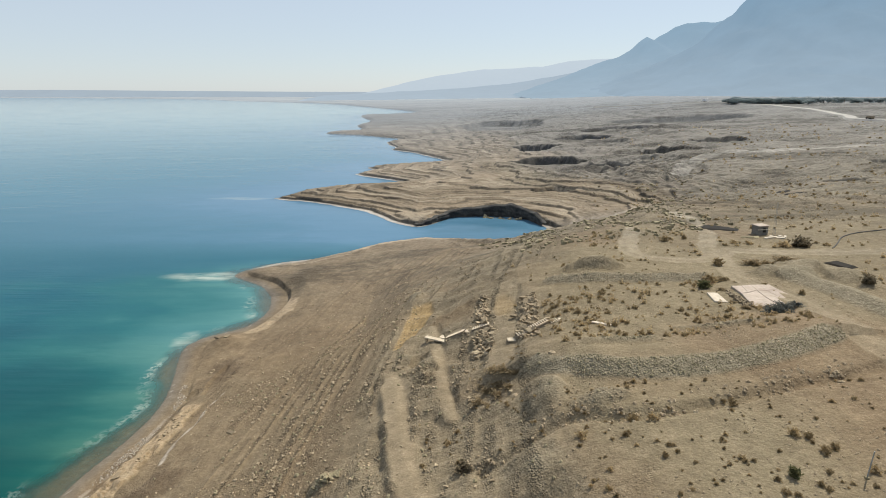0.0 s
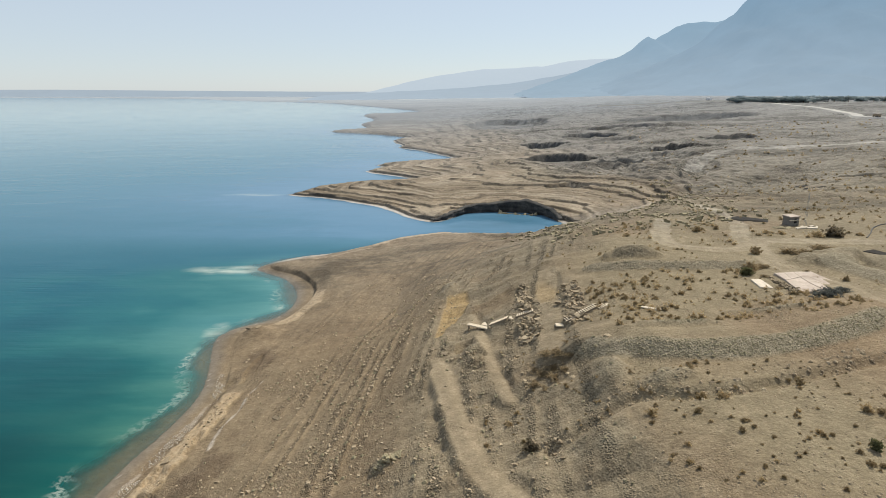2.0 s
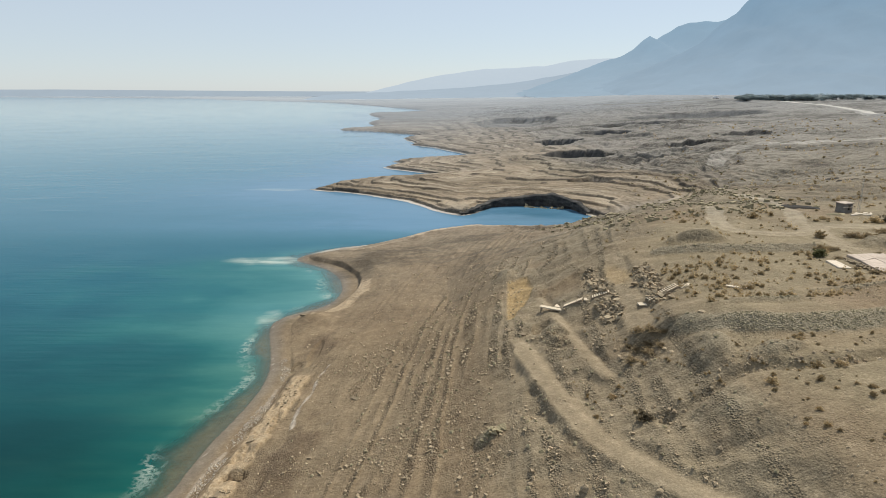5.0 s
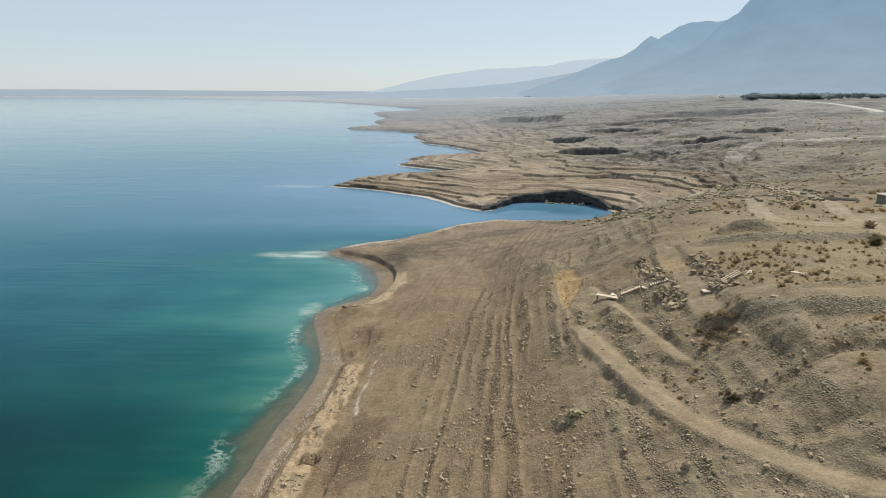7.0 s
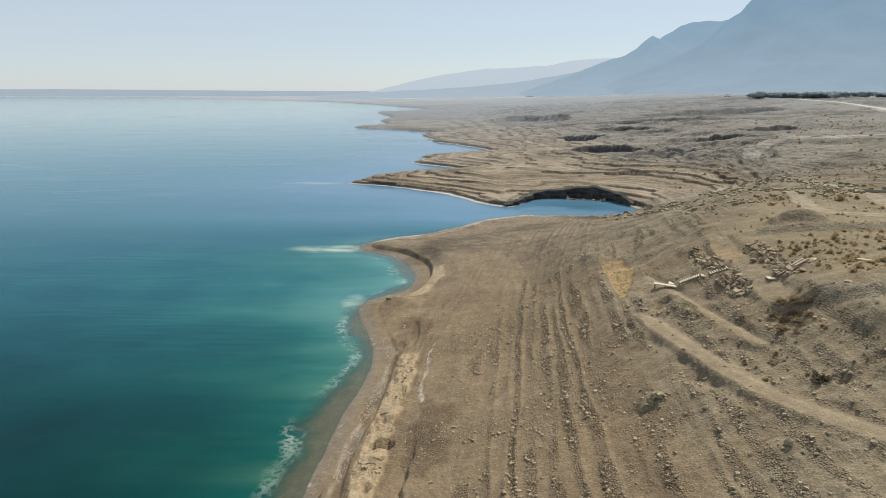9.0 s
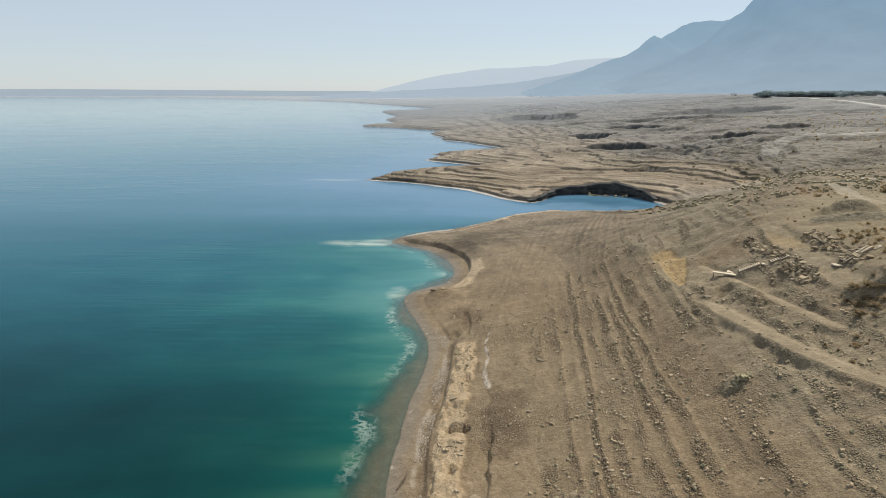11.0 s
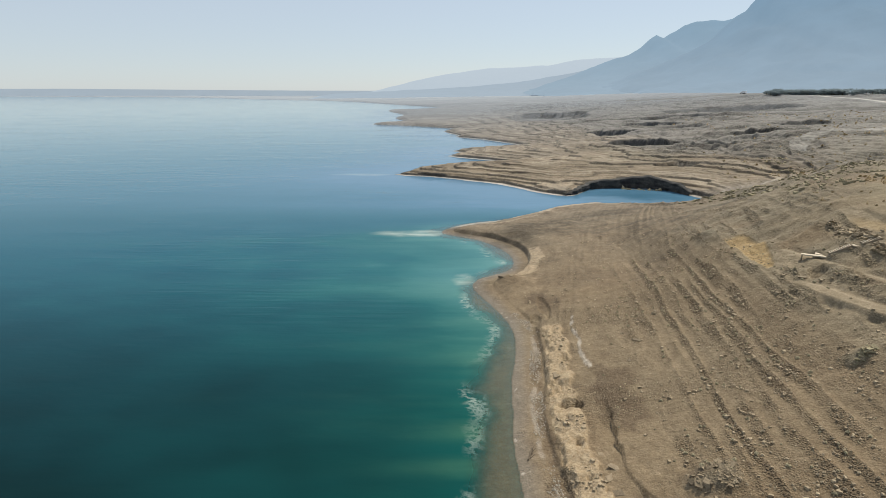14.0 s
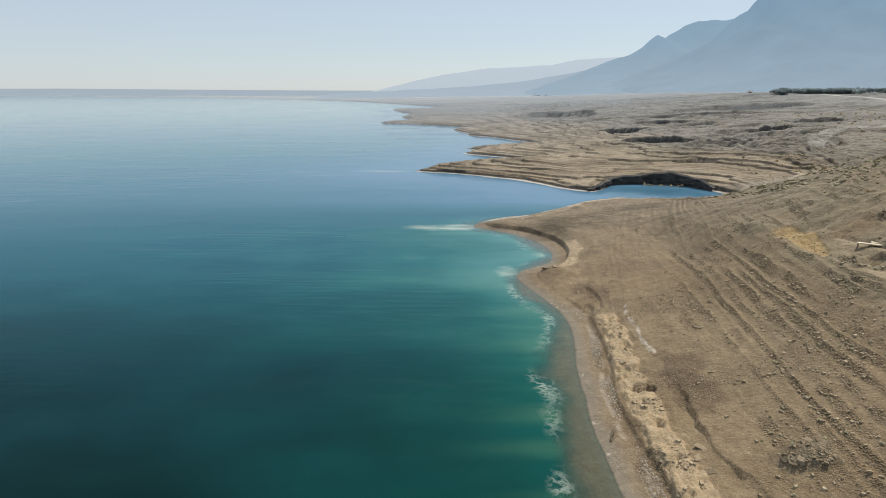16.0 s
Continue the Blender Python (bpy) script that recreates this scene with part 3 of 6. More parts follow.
def terrain(x, y, beds=False):
    """Height of the ground at flat arrays x, y, and what lies on it (masks from 0 to 1)."""
    wig = step01(y, 20, 200)
    wx = x + (0.25 + 1.0 * wig) * fbm(x, y, 3 + 9 * wig, 3, 2)
    wy = y + (0.25 + 1.0 * wig) * fbm(x, y, 3 + 9 * wig, 3, 3)
    d = shore_distance(wx, wy)
    zb = land_height(x, y)
    far = step01(y, 150, 196)
    along, across = 0.6 * y - 0.8 * x, 0.8 * y + 0.6 * x      # along the spits and across them
    level = step01(zb, 15.5, 17.6) * (1 - step01(y, 105, 150))      # the levelled ground above the slope
    rough = fbm(x, y, 5, 4, 11)
    # old shorelines: steps that follow the height
    zb = np.maximum(zb, (0.75 + 0.75 * far) * step01(d, 0, 8) + 0.02 * np.clip(d, 0, 60))
    shelf = 1.35 + 0.135 * np.clip(d, 0, 200) + 0.55 * fbm(along / 6, across, 10, 3, 19)
    zb = zb * (1 - far) + far * np.minimum(zb + 0.6, shelf)
    broad = fbm(x, y, 38, 3, 6)
    zb = zb + broad * (0.35 + 1.0 * far) * step01(zb, 2.5, 9) * (1 - 0.8 * level)
    q = 0.55 + 0.22 * far
    w = (zb + (1 - far) * (0.30 * fbm(x, y * 0.4, 6, 3, 7) + 0.25 * fbm(x, y, 24, 2, 10)) + far * (0.45 * fbm(along / 7, across, 7, 3, 8) + 0.20 * fbm(x, y, 5, 4, 10, 0.6))) / q
    fr = w - np.floor(w)
    strength = np.clip(0.04 + 0.86 * far + (0.12 + 0.4 * far) * fbm(along / 2, across, 14, 3, 9), 0.02, 1.0) * (1 - level) * (1 - 0.75 * step01(zb, 9, 13))
    strength = strength * (1 - far * (1 - step01(grid_noise(np.floor(w) * 5.3, along * 0.016, 39) + 0.4 * fbm(x, y, 18, 2, 43), -0.75, -0.2)))
    edge = 0.55 + 0.34 * far
    z = zb + strength * q * (step01(fr, edge, 0.99) - fr)
    w2 = (z + 0.22 * fbm(x, y, 14, 3, 13)) / 0.36
    fr2 = w2 - np.floor(w2)
    z = z + far * 0.55 * 0.36 * (step01(fr2, 0.9, 0.99) - fr2) * (1 - step01(zb, 7, 10))
    # stony rows between bare strips, along the old shorelines
    course, u = row_course(x, y)
    turn = course - np.floor(course)
    crest = step01(0.5 + 0.5 * np.cos(6.2832 * (turn - 0.66)), 0.12, 0.7)
    alive = step01(grid_noise(np.floor(course) * 3.7, y * 0.045, 27) + 0.9 * fbm(x, y * 0.6, 6, 3, 29), -0.5, 0.4) * (0.35 + 0.65 * step01(u, -26, -22)) * (1 - 0.65 * step01(y, 88, 108) * step01(zb, 6, 9))
    stony = step01(0.8 * crest * alive + 0.9 * fbm(u, y * 0.45, 2.4, 4, 28, 0.65), 0.1, 0.95) * (1 - level)
    bench = step01(turn, 0.46, 0.92) - turn + 0.22
    laid = step01(x, -6.6, -5.8) * (1 - step01(x, -1.6, -1.0)) * step01(y, 65.5, 66.8) * (1 - step01(y, 83, 84.5))      # a smooth patch of yellow marl
    stony = stony * (1 - laid)
    z = z + (1 - laid) * 0.26 * bench * (0.3 + 0.7 * alive) * (1 - level) * (1 - far) * (1 - 0.75 * step01(zb, 8.5, 12) * (1 - step01(y, 72, 86))) * step01(u, -28, -24) * (1 - 0.3 * step01(y, 110, 140))
    # hummocks and gullies
    ridge = 1 - np.abs(fbm(x, y, 11, 4, 12)) * 2.2
    hummock = step01(zb, 8, 12) * (1 - level)
    rib = 1 - np.abs(fbm(x * 0.45 + 0.2 * y, y, 4.5, 4, 31)) * 2.2
    z = z + hummock * (0.38 * (ridge - 0.5) + 0.46 * (rib - 0.5) + 0.26 * rough + 0.16 * (0.5 - 2 * np.abs(fbm(x * 0.7, y, 2.2, 4, 48, 0.6))))
    z = z + (1 - level) * (1 - far) * (1 - 0.6 * hummock) * (0.10 + 0.13 * step01(y, 85, 110)) * (crest * alive - 0.4)
    wild = step01(y, 105, 160) * step01(zb, 4.5, 9) * (1 - step01(y, 900, 1500)) * (1 - 0.7 * step01(x, 150, 260))
    flat = step01(y, 110, 150) * step01(x - 0.35 * y, 0, 30)      # the even plain inland of the broken ground
    wild = wild * (1 - 0.86 * flat)
    for hx, hy, rx, ry, _ in HOLLOWS[:7]:      # level ground round the great sinkholes
        wild = wild * (1 - 0.85 * (1 - step01(np.hypot((x - hx) / rx, (y - hy) / ry), 1.2, 2.0)))
    ridge_far = 1 - np.abs(fbm(x, y * 1.5, 34, 4, 14)) * 2.4
    z = z + wild * ((1.7 + 0.9 * step01(x, 30, 50) * (1 - step01(x, 110, 160)) * (1 - step01(y, 300, 380))) * (ridge_far - 0.45) + 1.3 * (0.5 - np.abs(fbm(x * 0.8 + 0.3 * y, y, 8, 5, 15, 0.6)) * 2))
    slope = (1 - level) * (1 - far)
    crumble = fbm(x, y * 0.55, 2.2, 4, 16, 0.62)
    z = z + 0.14 * step01(y, 85, 110) * (1 - far) * crumble + 0.10 * rough * (1 - 0.4 * level) + 0.10 * fbm(x, y, 9, 2, 18) + (0.05 + 0.01 * slope + 0.15 * slope * stony * (1 - 0.5 * hummock)) * crumble + 0.35 * slope * np.clip(fbm(x, y * 0.3, 4, 3, 17) - 0.15, 0, 1)
    # the strand: flat beach, small scarp, then the land
    cave = step01(x, -9, -4) * (1 - step01(x, 30, 36)) * step01(y, 181, 188) * (1 - step01(y, 210, 214))
    w0 = 3.3 + 1.0 * fbm(x, y, 14, 2, 20) - 1.6 * far
    w0 = w0 - 1.2 * np.exp(-((x + 41) / 6) ** 2 - ((y - 131) / 5) ** 2)
    w0 = w0 * (1 - cave) + 0.25 * cave
    hs = (0.5 + 0.45 * step01(y, 88, 96) + 0.3 * fbm(x, y, 10, 2, 21)) * (1 - far) + (1.15 + 0.5 * fbm(x, y, 25, 2, 22)) * far
    ledge_tip = np.exp(-((x + 40.5) / 5) ** 2 - ((y - 131) / 4) ** 2) + np.exp(-((x + 35) / 2.6) ** 2 - ((y - 92.5) / 2.6) ** 2)
    hs = hs + 0.75 * ledge_tip
    hs = hs * (1 - cave) + (np.interp(x, [-6, 6, 16, 24, 32], [1.4, 2.1, 3.2, 3.7, 2.0]) + 0.5 * fbm(x, y, 6, 2, 23)) * cave
    cap = 0.03 + 0.07 * np.clip(d, 0, w0) + hs * step01(d, w0, w0 + 0.55 + 0.3 * far - 0.25 * step01(y, 86, 96) * (1 - far)) + (0.42 - 0.2 * far) * np.clip(d - w0 - 0.6, 0, None)
    z = z + 0.9 * ledge_tip
    land = np.minimum(z, cap)
    land = np.maximum(land, 0.02 + 0.06 * np.clip(d, 0, 3.5))
    bed = np.maximum(-0.03 + 0.085 * d - 0.004 * d * d * (d < 0), -9) + 0.12 * fbm(x, y, 2.5, 3, 25) * step01(-d, 0.5, 3)
    z = np.where(d > 0, land, np.minimum(bed, -0.02))
    rag = 0.7 * fbm(x, y, 2.0, 4, 54, 0.6)
    crust = step01(d + rag, 3.8, 4.0) * (1 - step01(d + rag, 6.2, 6.5)) * step01(y, -50, 30) * (1 - step01(y, 69, 72))
    z = z + crust * (0.3 + 0.28 * fbm(x, y, 1.0, 4, 24, 0.65)) - 0.45 * crust * step01(fbm(x, y, 1.5, 2, 53), 0.42, 0.6)
    for line, high in ((SCARP_LOW, 0.4), (SCARP_PALE, 0.12)):      # small broken edges where the crust has slipped seawards
        dist, _ = follow(x, y, line, 5)
        west = x < np.interp(y, line[::-1, 1], line[::-1, 0]) + 0.35 * fbm(x, y, 1.6, 3, 57)
        z = z - high * np.clip(0.8 + 0.9 * fbm(x, y, 2.5, 2, 58), 0.1, 1.3) * np.where(west, 1 - step01(dist, 0.3, 2.6), -0.35 * (1 - step01(dist, 0.2, 1.5))) * (dist < 5)
    # tracks
    track = np.zeros(x.shape)
    lift = zb - land_height(x, y)
    for line, half in ((TRACK_1, 1.0), (TRACK_2, 0.55), (LANE, 1.15), (TRACK_3, 1.5), (TRACK_4, 1.3), (TRACK_5, 3.0)):
        dist, lvl = follow(x, y, line, 9)
        verge = half * (1 + 0.42 * fbm(x, y, 2.4, 4, 30, 0.65))
        k = 1 - step01(dist, verge, verge + 0.7)
        k = k * (0.0 if half > 2 else 0.4 if half == 1.15 else 0.9)
        z = z * (1 - k) + (lvl + lift + 0.03 * rough + 0.05 * np.cos(np.clip(dist, 0, 3) * 3.6)) * k
        track = np.maximum(track, (1 - step01(dist, verge * 0.92, verge * 1.1)) * (0.72 + 0.4 * fbm(x, y, 1.6, 3, 32)) * (0.6 if half == 1.15 else 1))
        if half == 1.0:      # the ground breaks away in a ragged scarp below this track
            below = step01(np.interp(y, line[::-1, 1], line[::-1, 0]) - x, 0.3, 0.8) * (1 - step01(y, 58, 61)) * step01(y, 26, 32)
            z = z - 0.38 * below * step01(dist, verge + 0.1, verge + 0.9) * (1 - step01(dist, 2.4, 5.5)) * np.clip(0.6 + 1.5 * fbm(x, y, 4, 3, 33), 0.05, 1.5)
    track = np.maximum(track, 0.9 * (1 - step01(np.hypot((x + 4.9) / 2.0, (y - 54.2) / 5.6) + 0.25 * fbm(x, y, 2.4, 4, 30, 0.65), 0.8, 1.0)))
    # banks of gravel
    grey = np.zeros(x.shape)
    for line, high, half in ((BERM_LOW, 0.95, 2.1), (BERM_HIGH, 0.8, 1.7), (BERM_EAST, 0.8, 2.2)):
        dist, _ = follow(x, y, line, 8)
        k = np.clip(1 - dist / half, 0, 1)
        back = (y > np.interp(x, line[:, 0], line[:, 1])) & (dist < 12) & (high == 0.95)     # the flat is filled up to the low bank's crest
        rise = np.where(back, 1 - step01(dist, 1.0, 7.5), np.clip(k * 1.2, 0, 1))
        z = z + high * rise * (1 + 0.2 * rough) * ((k > 0) | back)
        grey = np.maximum(grey, step01(k, 0.02, 0.25) * np.where(back, 1 - step01(dist, 0.1, 0.6), 1))
    dist, _ = follow(x, y, DITCH, 6)
    z = z - 0.55 * (1 - step01(dist, 0.1, 1.0 + 0.5 * rough))
    # marks the faces that are coloured dark to look shaded
    painted_shade = np.zeros(x.shape)
    for hx, hy, rx, ry, deep in HOLLOWS:
        near = (np.abs(x - hx) < 2.2 * rx) & (np.abs(y - hy) < 2.2 * ry)
        r = np.sqrt(((x[near] - hx) / rx) ** 2 + ((y[near] - hy) / ry) ** 2) + (0.3 if ry < 8 else 0.5) * fbm(x[near], y[near], 0.9 * rx, 4, 40, 0.6)
        z[near] -= deep * (1 - step01(r, 0.88 if ry < 8 else 0.78, 1.0))
        if ry > 8:
            painted_shade[near] = np.maximum(painted_shade[near], (1 - step01(r, 0.98, 1.03)) * (0.95 if hy < 500 else 0.6))
        if ry > 8:       # the near rim is lowered so that the camera sees the far wall
            r = np.sqrt(((x[near] - hx) / (1.1 * rx)) ** 2 + ((y[near] - hy + 1.0 * ry) / ry) ** 2)
            z[near] -= 0.3 * deep * (1 - step01(r, 0.5, 1.2)) * (z[near] > 3.5)
    for hx, hy, rx, ry, high in HEAPS:
        near = (np.abs(x - hx) < 3 * rx) & (np.abs(y - hy) < 3 * ry)
        r = np.sqrt(((x[near] - hx) / rx) ** 2 + ((y[near] - hy) / ry) ** 2) + 0.3 * fbm(x[near], y[near], 0.7 * min(rx, ry), 3, 41)
        k = 1 - step01(r, 0.15, 1.25)
        z[near] += high * k
        grey[near] = np.maximum(grey[near], 0.8 * k)
    grey = np.maximum(grey, step01(zb, 6.8, 10) * (1 - level) * step01(fbm(x, y, 9, 4, 44), -0.55, 0.05) * step01(x, -13, -5) * 0.55)
    grey = np.maximum(grey, wild * step01(fbm(x, y, 30, 3, 45), 0.0, 0.3) * 0.7)
    grey = grey * (1 - track)
    # crust of salt and pale silt along the strand, wet sand at the water
    strip = step01(d, 3.4, 4.1) * (1 - step01(d, 5.6, 6.8)) * step01(y, -50, 30) * (1 - step01(y, 69, 73))
    strip = np.maximum(strip, step01(d, 2.5, 3.4) * (1 - step01(d, 4.5, 7)) * step01(y, 94, 97) * (1 - step01(y, 108, 114)) * 0.8)
    strip = np.maximum(strip, step01(d, 0.8, 1.6) * (1 - step01(d, 6, 9)) * step01(y, 134, 140) * (1 - step01(y, 165, 170)))
    strip = np.maximum(strip, far * step01(d, 0.3, 1.2) * (1 - step01(d, 1.5, 3)) * (1 - step01(y, 210, 216)) * (1 - cave))
    salt = np.maximum(step01(strip + 0.55 * fbm(x, y, 1.6, 4, 50, 0.6), 0.4, 0.62) * (strip > 0.02), crust * step01(fbm(x, y, 0.9, 3, 52), -0.55, -0.15))
    wet = 1 - step01(d, 0.2 + 0.4 * rough, 2.6 + 1.0 * rough - 1.2 * far)
    wet = np.where(d < 0, 0.35 + 0.65 * step01(d, -1.2, 0), wet)
    lo = np.interp(y, [67, 83.5], [-6.2, -4.4])
    hi = np.interp(y, [67, 70, 77, 83], [-5.2, -3.9, -1.5, -1.5])
    yellow = step01(x, lo, lo + 0.35) * (1 - step01(x + 0.5 * rough, hi - 0.3, hi + 0.2)) * step01(y, 66.8, 67.8) * (1 - step01(y, 82.6, 83.6))
    yellow = np.maximum(yellow, 0.45 * (1 - step01(np.hypot((x - 7.4) / 1.5, (y - 68.5) / 4.5) + 0.45 * rough, 0.4, 1.2)))
    z = z - 0.22 * yellow * (x < 2)
    brown = np.maximum(stony * (0.85 - 0.5 * step01(y, 85, 120)), 0.35 * step01(fbm(x, y, 8, 4, 55), 0.1, 0.45)) * (1 - far) * (1 - track)
    brown = np.maximum(brown, 0.85 * step01(fbm(x * 0.8 + 0.3 * y, y * 0.35, 3.2, 4, 46, 0.65), 0.08, 0.35) * step01(x, -4, 6) * step01(y, 92, 108) * (1 - step01(y, 165, 185)))
    # darkens the front scarp's face, as shade would
    brown = np.maximum(brown, far * step01(d, w0 - 0.3, w0) * (1 - step01(d, w0 + 0.9, w0 + 1.4)))
    brown = np.maximum(brown, 0.75 * far * step01(fbm(x * 0.5, y, 12, 4, 56), 0.05, 0.3) * (1 - step01(y, 900, 1400)))
    white = step01(np.abs(fbm(x, y, 4, 3, 60)), 0.0, 0.05) < 0.6
    line, _ = follow(x, y, np.array([(-28.9, 72.5), (-29.7, 69), (-29.5, 65), (-30.3, 61), (-30.1, 57)]), 4)
    white = np.maximum((1 - step01(line + 0.3 * rough + 0.22 * fbm(x, y, 1.2, 3, 62), 0.02, 0.22)) * 0.55, white * (1 - step01(np.abs(d - 0.35 - 0.3 * rough), 0.03, 0.18)) * 0.55)
    white = np.maximum(white, (1 - step01(np.abs(d - w0 + 0.9 + 0.6 * rough), 0.05, 0.4)) * np.clip(0.1 + 0.7 * fbm(x, y, 1.8, 4, 63), 0, 0.32) * (1 - step01(y, 66, 76)))
    white = np.maximum(white, (1 - step01(np.abs(d - 1.1 - 0.5 * rough), 0.5, 1.3)) * 0.7 * step01(y, 134, 138) * (1 - step01(y, 162, 168)) * (x < 5))
    white = np.maximum(white, far * (1 - step01(np.abs(d - 0.7 - 0.3 * rough), 0.35, 0.9)) * 0.65 * (1 - step01(y, 500, 700)) * (1 - cave))
    plain = np.maximum(level * (1 - grey) * step01(fbm(x, y, 14, 2, 61), -0.5, 0.2), flat * (0.65 + 0.35 * fbm(x, y, 40, 3, 59)))
    if not beds:
        return z, d, (track, grey, salt, wet), (plain, yellow, brown, np.clip(white, 0, 1))
    painted_shade = np.maximum(painted_shade, cave * (d > -2) * (1 - step01(d, 2.0 + 0.6 * rough, 3.2 + 0.6 * rough)))
    # shade painted on the front scarp of the spits
    painted_shade = np.maximum(painted_shade, 0.7 * far * step01(d, w0 - 0.2, w0) * (1 - step01(d, w0 + 0.8, w0 + 1.2)) * (1 - step01(y, 450, 600)))
    # dark line along the strip's seaward scarp
    mud_and_shade = (1 - step01(np.abs(d - 4.4 - 0.5 * rough + 1.4 * step01(71 - y, -2, 2)) + 0.7 * fbm(x, y, 2.0, 4, 35), 0.15, 0.75)) * step01(y, 20, 40) * (1 - step01(y, 70, 76)) * 0.65
    mud_and_shade = np.maximum(mud_and_shade, 0.8 * (1 - step01(np.hypot((x + 31.6) / 3.6, (y - 80) / 7) + 0.9 * fbm(x, y, 4, 4, 34, 0.6), 0.3, 0.9)))
    mud_and_shade = np.maximum(mud_and_shade, 0.8 * (1 - step01(np.hypot((x + 26.2) / 2.4, (y - 35) / 2.6) + 0.7 * fbm(x, y, 1.6, 4, 37, 0.6), 0.3, 0.9)))
    # coloured dark inside the small pit, for its shade
    mud_and_shade = np.maximum(mud_and_shade, 1 - step01(np.hypot((x + 33.7) / 1.15, (y - 49.2) / 0.7) + 0.4 * fbm(x, y, 0.8, 3, 47), 0.7, 1.0))
    mud_and_shade = np.maximum(mud_and_shade, 0.85 * (1 - step01(np.hypot((x + 28.8) / 2.8, (y - 50) / 10) + 0.9 * fbm(x, y, 2.2, 4, 36), 0.3, 0.9)))
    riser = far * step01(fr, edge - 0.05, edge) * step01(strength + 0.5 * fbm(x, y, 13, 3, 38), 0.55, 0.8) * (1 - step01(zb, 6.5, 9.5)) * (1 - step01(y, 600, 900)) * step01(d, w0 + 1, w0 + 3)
    # shade painted on the terrace risers
    painted_shade = np.maximum(painted_shade, 0.75 * riser)
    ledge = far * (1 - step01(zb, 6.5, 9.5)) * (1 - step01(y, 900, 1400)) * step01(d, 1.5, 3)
    return z, d, (track, grey, salt, wet), (plain, yellow, brown, np.clip(white, 0, 1)), (np.clip(w, 0, 40) / 40, painted_shade, mud_and_shade * (1 - 0.6 * salt), ledge)

# ---- building helpers ----
def part(name, bm, material, parent=None, label="", smooth=False):
    mesh = bpy.data.meshes.new(name)
    bm.to_mesh(mesh)
    bm.free()
    mesh.materials.append(material)
    if smooth:
        mesh.polygons.foreach_set("use_smooth", [True] * len(mesh.polygons))
    ob = new(name, mesh)
    ob.parent = parent
    return tagged(ob, label)


def sheet(name, verts, rows, cols, material, colors=None):
    """A grid of rows x cols points as one smooth mesh, with layers of four values a point."""
    mesh = bpy.data.meshes.new(name)
    i = np.arange(rows * cols).reshape(rows, cols)
    quads = np.stack([i[:-1, :-1], i[:-1, 1:], i[1:, 1:], i[1:, :-1]], -1).reshape(-1, 4)
    mesh.vertices.add(rows * cols)
    mesh.vertices.foreach_set("co", verts.astype(np.float32).ravel())
    mesh.loops.add(quads.size)
    mesh.loops.foreach_set("vertex_index", quads.astype(np.int32).ravel())
    mesh.polygons.add(len(quads))
    mesh.polygons.foreach_set("loop_start", np.arange(0, quads.size, 4, dtype=np.int32))
    mesh.polygons.foreach_set("use_smooth", np.ones(len(quads), bool))
    mesh.update(calc_edges=True)
    for key, layer in (colors or {}).items():
        a = mesh.attributes.new(key, "FLOAT_COLOR", "POINT")
        a.data.foreach_set("color", np.clip(layer, 0, 1).astype(np.float32).ravel())
    mesh.materials.append(material)
    return new(name, mesh)


def block(bm, size, m=None, bevel=0.0):
    """A box of that size, its base at z = 0, set by m, with bevelled edges."""
    made = bmesh.ops.create_cube(bm, size=1.0, matrix=(m or Matrix()) @ pose(0, 0, size[2] / 2) @ Matrix.Diagonal((*size, 1)))
    if bevel:
        edges = list({e for v in made["verts"] for e in v.link_edges})
        bmesh.ops.bevel(bm, geom=edges, offset=bevel, segments=1, affect="EDGES")
    return made


def tube(bm, a, b, r0, r1=None, sides=8):
    """A round bar from a to b."""
    a, b = Vector(a), Vector(b)
    turn = (b - a).to_track_quat("Z", "Y").to_matrix().to_4x4()
    bmesh.ops.create_cone(bm, cap_ends=True, segments=sides, radius1=r0, radius2=r0 if r1 is None else r1, depth=(b - a).length,
                          matrix=Matrix.Translation((a + b) / 2) @ turn)


# ---- ground: one sheet to the horizon, finest where the camera passes ----
def ground_rows():
    ys, y = [-400, -200, -100, -50, -20, -5, 5, 12, 16], 19.0
    while y < 4950:
        ys.append(y)
        y += max(0.28, (0.0018 if 170 < y < 300 else 0.0031 if 120 < y < 480 else 0.0058) * y)
    return np.array(ys + [4960.0])


def build_ground():
    ys = ground_rows()
    left = np.interp(ys, [-400, 90, 150, 240, 330, 420, 640, 1100, 1900, 3500, 5000], [-52, -55, -62, -82, -62, -52, -135, -170, -320, -1450, -4300])
    right = 24 + 0.80 * np.clip(ys, 0, None)
    u = np.linspace(0, 1, 860)
    xs = left[:, None] + (right - left)[:, None] * u[None]
    pad_l = left[:, None] - np.array([2500, 600, 150, 30])[None] * (1 + np.clip(ys, 0, None) / 2500)[:, None]
    pad_r = right[:, None] + np.array([15, 60, 200, 800, 2500])[None]
    xs = np.hstack([pad_l, xs, pad_r])
    rows, cols = xs.shape
    x, y = xs.ravel(), np.repeat(ys, cols)
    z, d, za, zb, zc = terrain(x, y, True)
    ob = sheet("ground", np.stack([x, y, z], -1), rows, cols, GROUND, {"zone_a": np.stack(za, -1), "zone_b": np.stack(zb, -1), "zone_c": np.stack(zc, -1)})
    tagged(ob, "tan stony desert shore with terraces, pale tracks and grey gravel banks", "ground", kind="structure")


